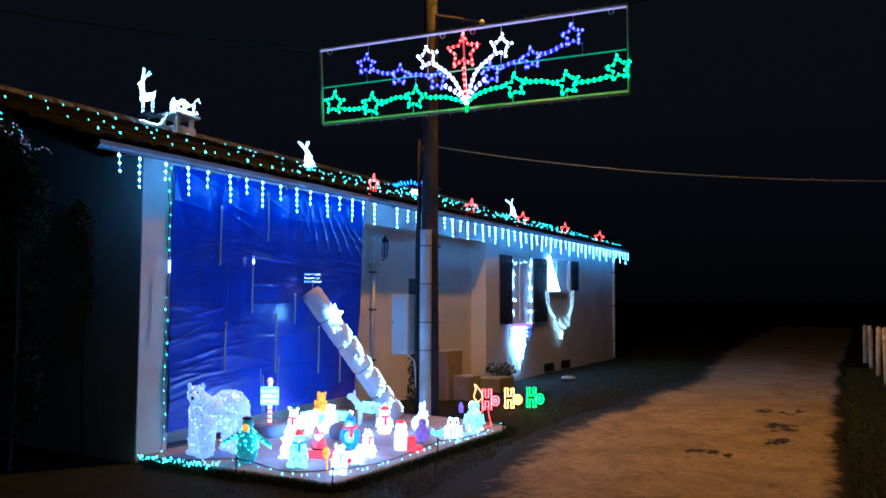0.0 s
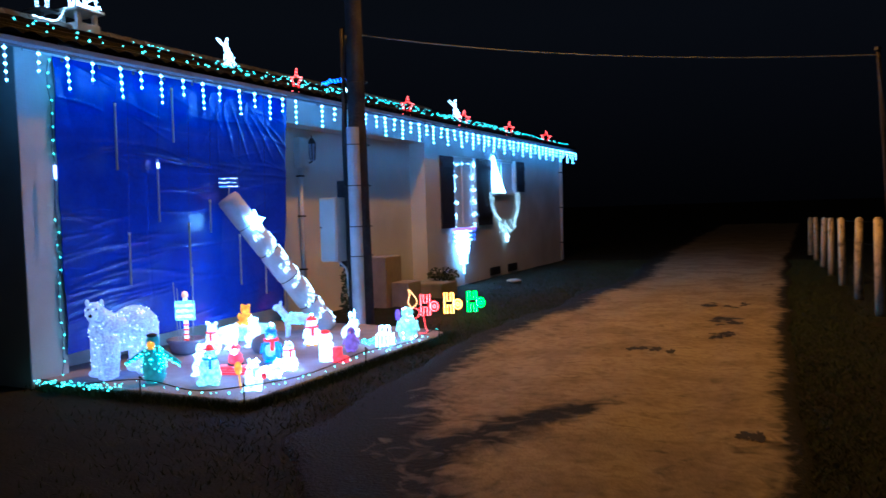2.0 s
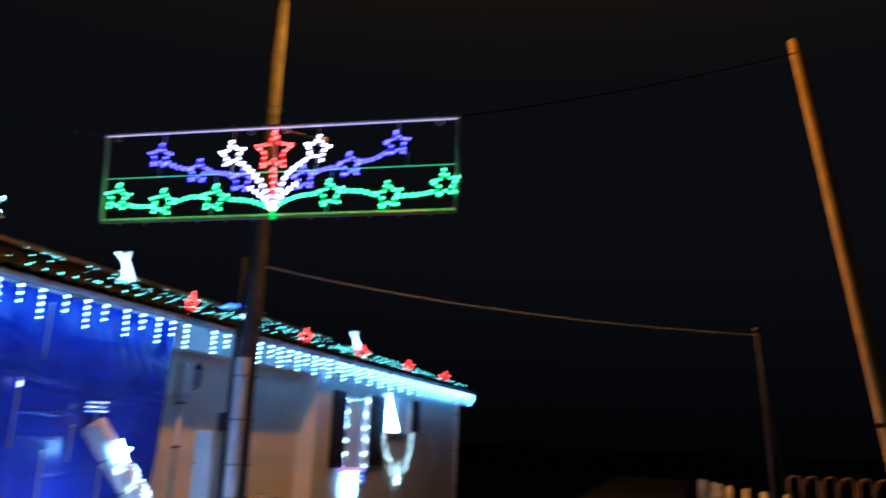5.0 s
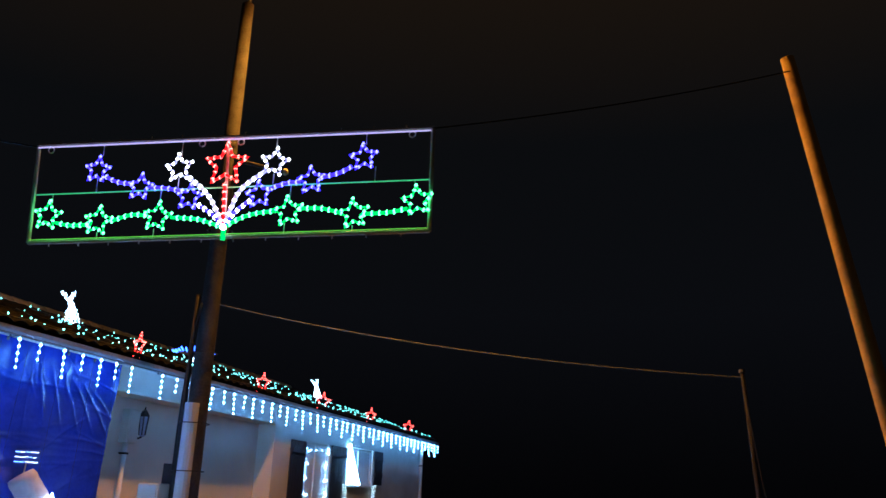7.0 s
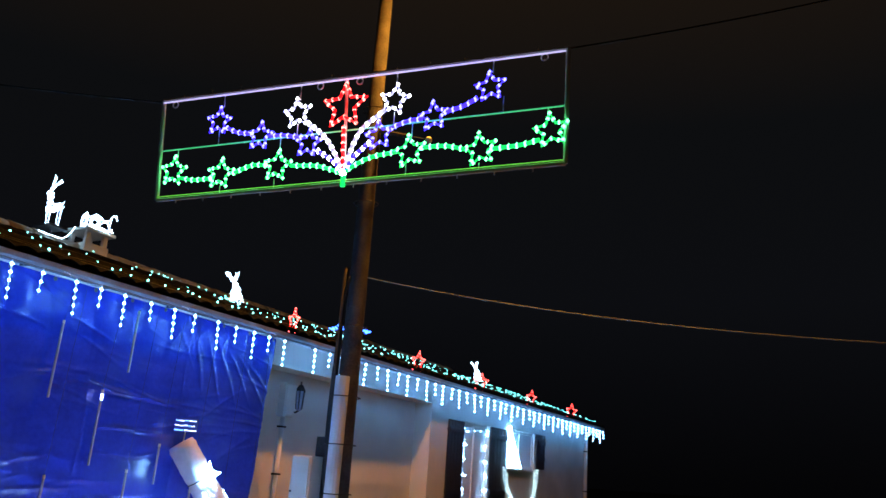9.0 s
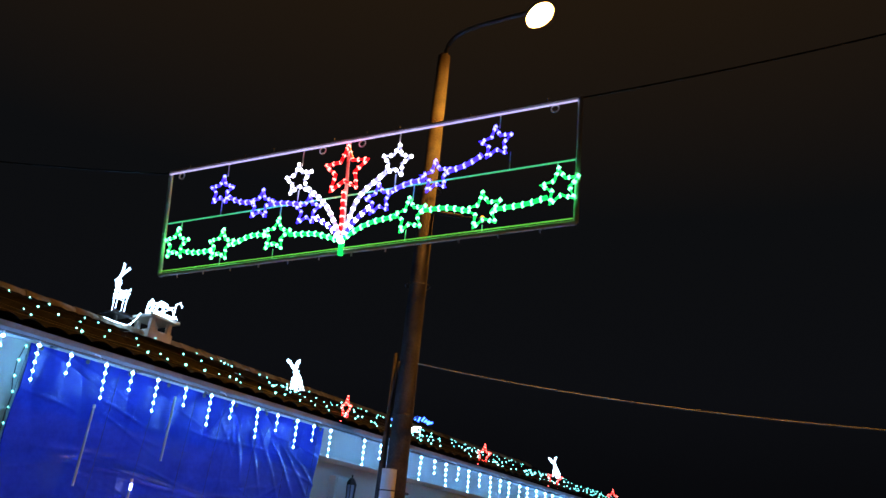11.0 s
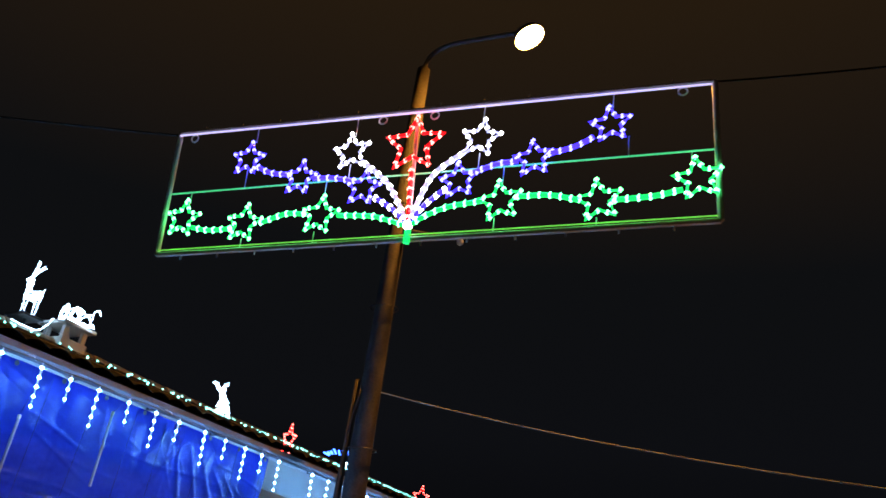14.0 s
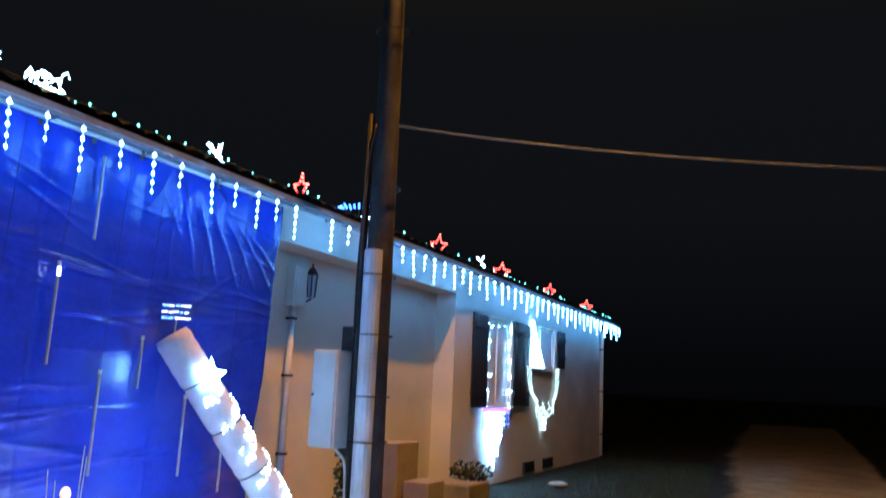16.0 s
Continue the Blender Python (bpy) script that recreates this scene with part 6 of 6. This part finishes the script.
rope("cane", smooth_line([Vector(p) for p in ((0.08, 0, 0.25), (0.14, 0, 0.3), (0.16, 0, 0.2), (0.18, 0, 0.08), (0.2, 0, 0.01), (0.08, 0, 0.0))], 4), [ROPE_RED, BEAD_RED], cd, False, 0.007, 0.01, 0.035)


# the three lit words
def word(x, y, z, mat, core, label):
    w = thing("lit_word_sign", Shape().tube([(-0.05, 0, -0.02), (-0.05, 0, -z + 0.0)], 0.006, 5).tube([(0.1, 0, -0.02), (0.1, 0, -z)], 0.006, 5), IRON, label, "light sign", "lit word signs", at=pose(x, y, z, 0, 0, 24))
    hh = [(-0.15, 0.0), (-0.15, 0.3), (-0.1, 0.3), (-0.1, 0.18), (-0.04, 0.18), (-0.04, 0.3), (0.01, 0.3), (0.01, 0.0), (-0.04, 0.0), (-0.04, 0.12), (-0.1, 0.12), (-0.1, 0.0)]
    def letter(name, line):
        part("core", Shape().tube([(a, -0.0075, c) for a, b, c in line], 0.0036, 6, closed=True), core, part(name, Shape().tube(line, 0.0095, 6, closed=True), mat, w), "pale glowing core of the tube")

    letter("letter_h", [(a * 0.82, 0, b * 1.0) for a, b in hh])
    for r in (0.068, 0.026):
        letter("letter_o", [(0.07 + 0.82 * r * math.cos(t), 0, 0.13 + r * math.sin(t)) for t in [2 * math.pi * i / 18 for i in range(18)]])


word(-4.78, 12.14, 0.03, NEON_RED, CORE_RED, "red neon-like word Ho on a stake in the grass")
word(-4.54, 12.43, 0.03, NEON_YELLOW, CORE_YELLOW, "yellow neon-like word Ho on a stake in the grass")
word(-4.28, 12.68, 0.03, NEON_GREEN, CORE_GREEN, "green neon-like word Ho on a stake in the grass")

# ---- plants ----
def leaf_cloud(name, blobs, count, size, mats, label, category, seed, trunk=()):
    ob = thing(name, None, None, label, category)
    q = random.Random(seed)
    for tr in trunk:
        part("trunk" if tr is trunk[0] else "limb", Shape().tube(smooth_line(tr[0]), tr[1], 8, r2=tr[1] * 0.4), WOOD_POLE, ob, smooth=True)
    lv = Shape()
    for _ in range(count):
        c, r = q.choice(blobs)
        v = Vector((q.gauss(0, 1), q.gauss(0, 1), q.gauss(0, 1))).normalized() * (q.random() ** 0.4)
        p = Vector(c) + Vector((v.x * r[0], v.y * r[1], v.z * r[2]))
        s = q.uniform(*size)
        e = Euler((q.uniform(-1, 1), q.uniform(-1, 1), q.uniform(0, 6.28))).to_matrix()
        lv.add([p + e @ Vector(t) * s for t in ((-1, 0, 0), (0, -0.45, 0.1), (1, 0, 0), (0, 0.45, 0.1))], [(0, 1, 2, 3)])
    part("crown", lv, mats, ob)
    return ob


leaf_cloud("shrub_tree", [((-7.95, 6.45, 2.9), (0.45, 0.3, 0.5)), ((-7.75, 6.45, 2.0), (0.45, 0.3, 0.6)), ((-8.3, 6.4, 2.3), (0.5, 0.35, 0.8)), ((-7.7, 6.5, 1.1), (0.4, 0.3, 0.6)), ((-8.2, 6.4, 0.9), (0.5, 0.35, 0.7)), ((-8.6, 6.4, 3.1), (0.5, 0.3, 0.6))], 5200, (0.025, 0.055), LEAF, "dark leafy tree beside the gable wall", "tree", 3,
           [([(-8.1, 6.45, -0.1), (-8.05, 6.45, 0.8), (-8.1, 6.45, 1.8)], 0.06), ([(-8.05, 6.45, 0.9), (-7.8, 6.45, 1.7), (-7.8, 6.45, 2.6)], 0.035), ([(-8.08, 6.45, 1.2), (-8.4, 6.42, 2.2), (-8.6, 6.4, 3.0)], 0.035)])
leaf_cloud("shrub_tree", [((-7.5, 6.2, 2.5), (0.4, 0.3, 0.45)), ((-7.45, 6.2, 1.6), (0.42, 0.3, 0.6)), ((-7.4, 6.2, 0.7), (0.45, 0.3, 0.6)), ((-9.3, 6.2, 2.4), (0.7, 0.35, 0.8)), ((-9.4, 6.2, 1.2), (0.7, 0.35, 0.8)), ((-9.6, 6.2, 3.4), (0.6, 0.35, 0.5))], 5600, (0.03, 0.06), LEAF, "dark leafy shrub growing before the gable wall", "tree", 13,
           [([(-7.9, 6.2, -0.1), (-7.7, 6.2, 0.8), (-7.5, 6.2, 2.2)], 0.05), ([(-8.9, 6.2, -0.1), (-9.1, 6.2, 1.0), (-9.5, 6.2, 3.0)], 0.05)])
leaf_cloud("shrub", [((-7.2, 6.1, 2.95), (0.3, 0.15, 0.4)), ((-7.0, 6.12, 2.5), (0.25, 0.15, 0.5)), ((-7.5, 6.1, 3.25), (0.3, 0.15, 0.3))], 1500, (0.025, 0.05), LEAF, "dark climbing shrub at the gable corner threaded with lights", "shrub", 23,
           [([(-7.2, 6.1, -0.1), (-7.15, 6.1, 1.2), (-7.2, 6.1, 3.1)], 0.035)])
q9 = random.Random(91)
net = [Vector((-7.45 + 0.045 * k + q9.uniform(-0.06, 0.06), 6.0 + q9.uniform(-0.05, 0.05), 3.5 - 0.025 * k + q9.uniform(-0.12, 0.12))) for k in range(20)]
ns = thing("shrub_light_string", Shape().tube(net, 0.004, 4), DARK_CABLE, "string of dim violet and white lights in the dark shrub", "fairy lights")
nb = Shape()
for p in along(net, 0.06):
    nb.bulb((p.x, p.y - 0.02, p.z + q9.uniform(-0.02, 0.02)), q9.uniform(0.003, 0.007), 1 if q9.random() < 0.25 else 0)
tagged(part("bulb_strand", nb, [glow("led_dim_violet", (0.55, 0.5, 1.0), 1.2), TEAL], ns, "dim violet bulbs"), kind="stuff")
leaf_cloud("creeper", [((-7.22, 6.88, 2.35), (0.16, 0.08, 0.34)), ((-7.14, 6.88, 1.8), (0.1, 0.08, 0.35)), ((-7.3, 6.88, 2.6), (0.15, 0.06, 0.15))], 520, (0.03, 0.07), DRY_LEAF, "dry brown creeper hanging on the gable corner", "creeper", 6,
           [([(-7.2, 6.93, -0.05), (-7.25, 6.94, 1.0), (-7.2, 6.93, 2.4)], 0.015)])
leaf_cloud("shrub", [((-5.75, 11.55, 0.3), (0.12, 0.16, 0.3)), ((-5.8, 11.6, 0.6), (0.08, 0.12, 0.25))], 260, (0.03, 0.06), LEAF, "small dark shrub at the foot of the pole", "shrub", 9, [([(-5.76, 11.58, -0.05), (-5.78, 11.58, 0.4), (-5.8, 11.6, 0.7)], 0.01)])
leaf_cloud("shrub", [((-6.0, 15.2, 0.32), (0.3, 0.25, 0.18))], 300, (0.03, 0.06), LEAF, "dark low plant in the stone planter", "shrub", 10, [([(-6.0, 15.2, 0.2), (-6.02, 15.2, 0.3), (-6.05, 15.2, 0.4)], 0.01)])
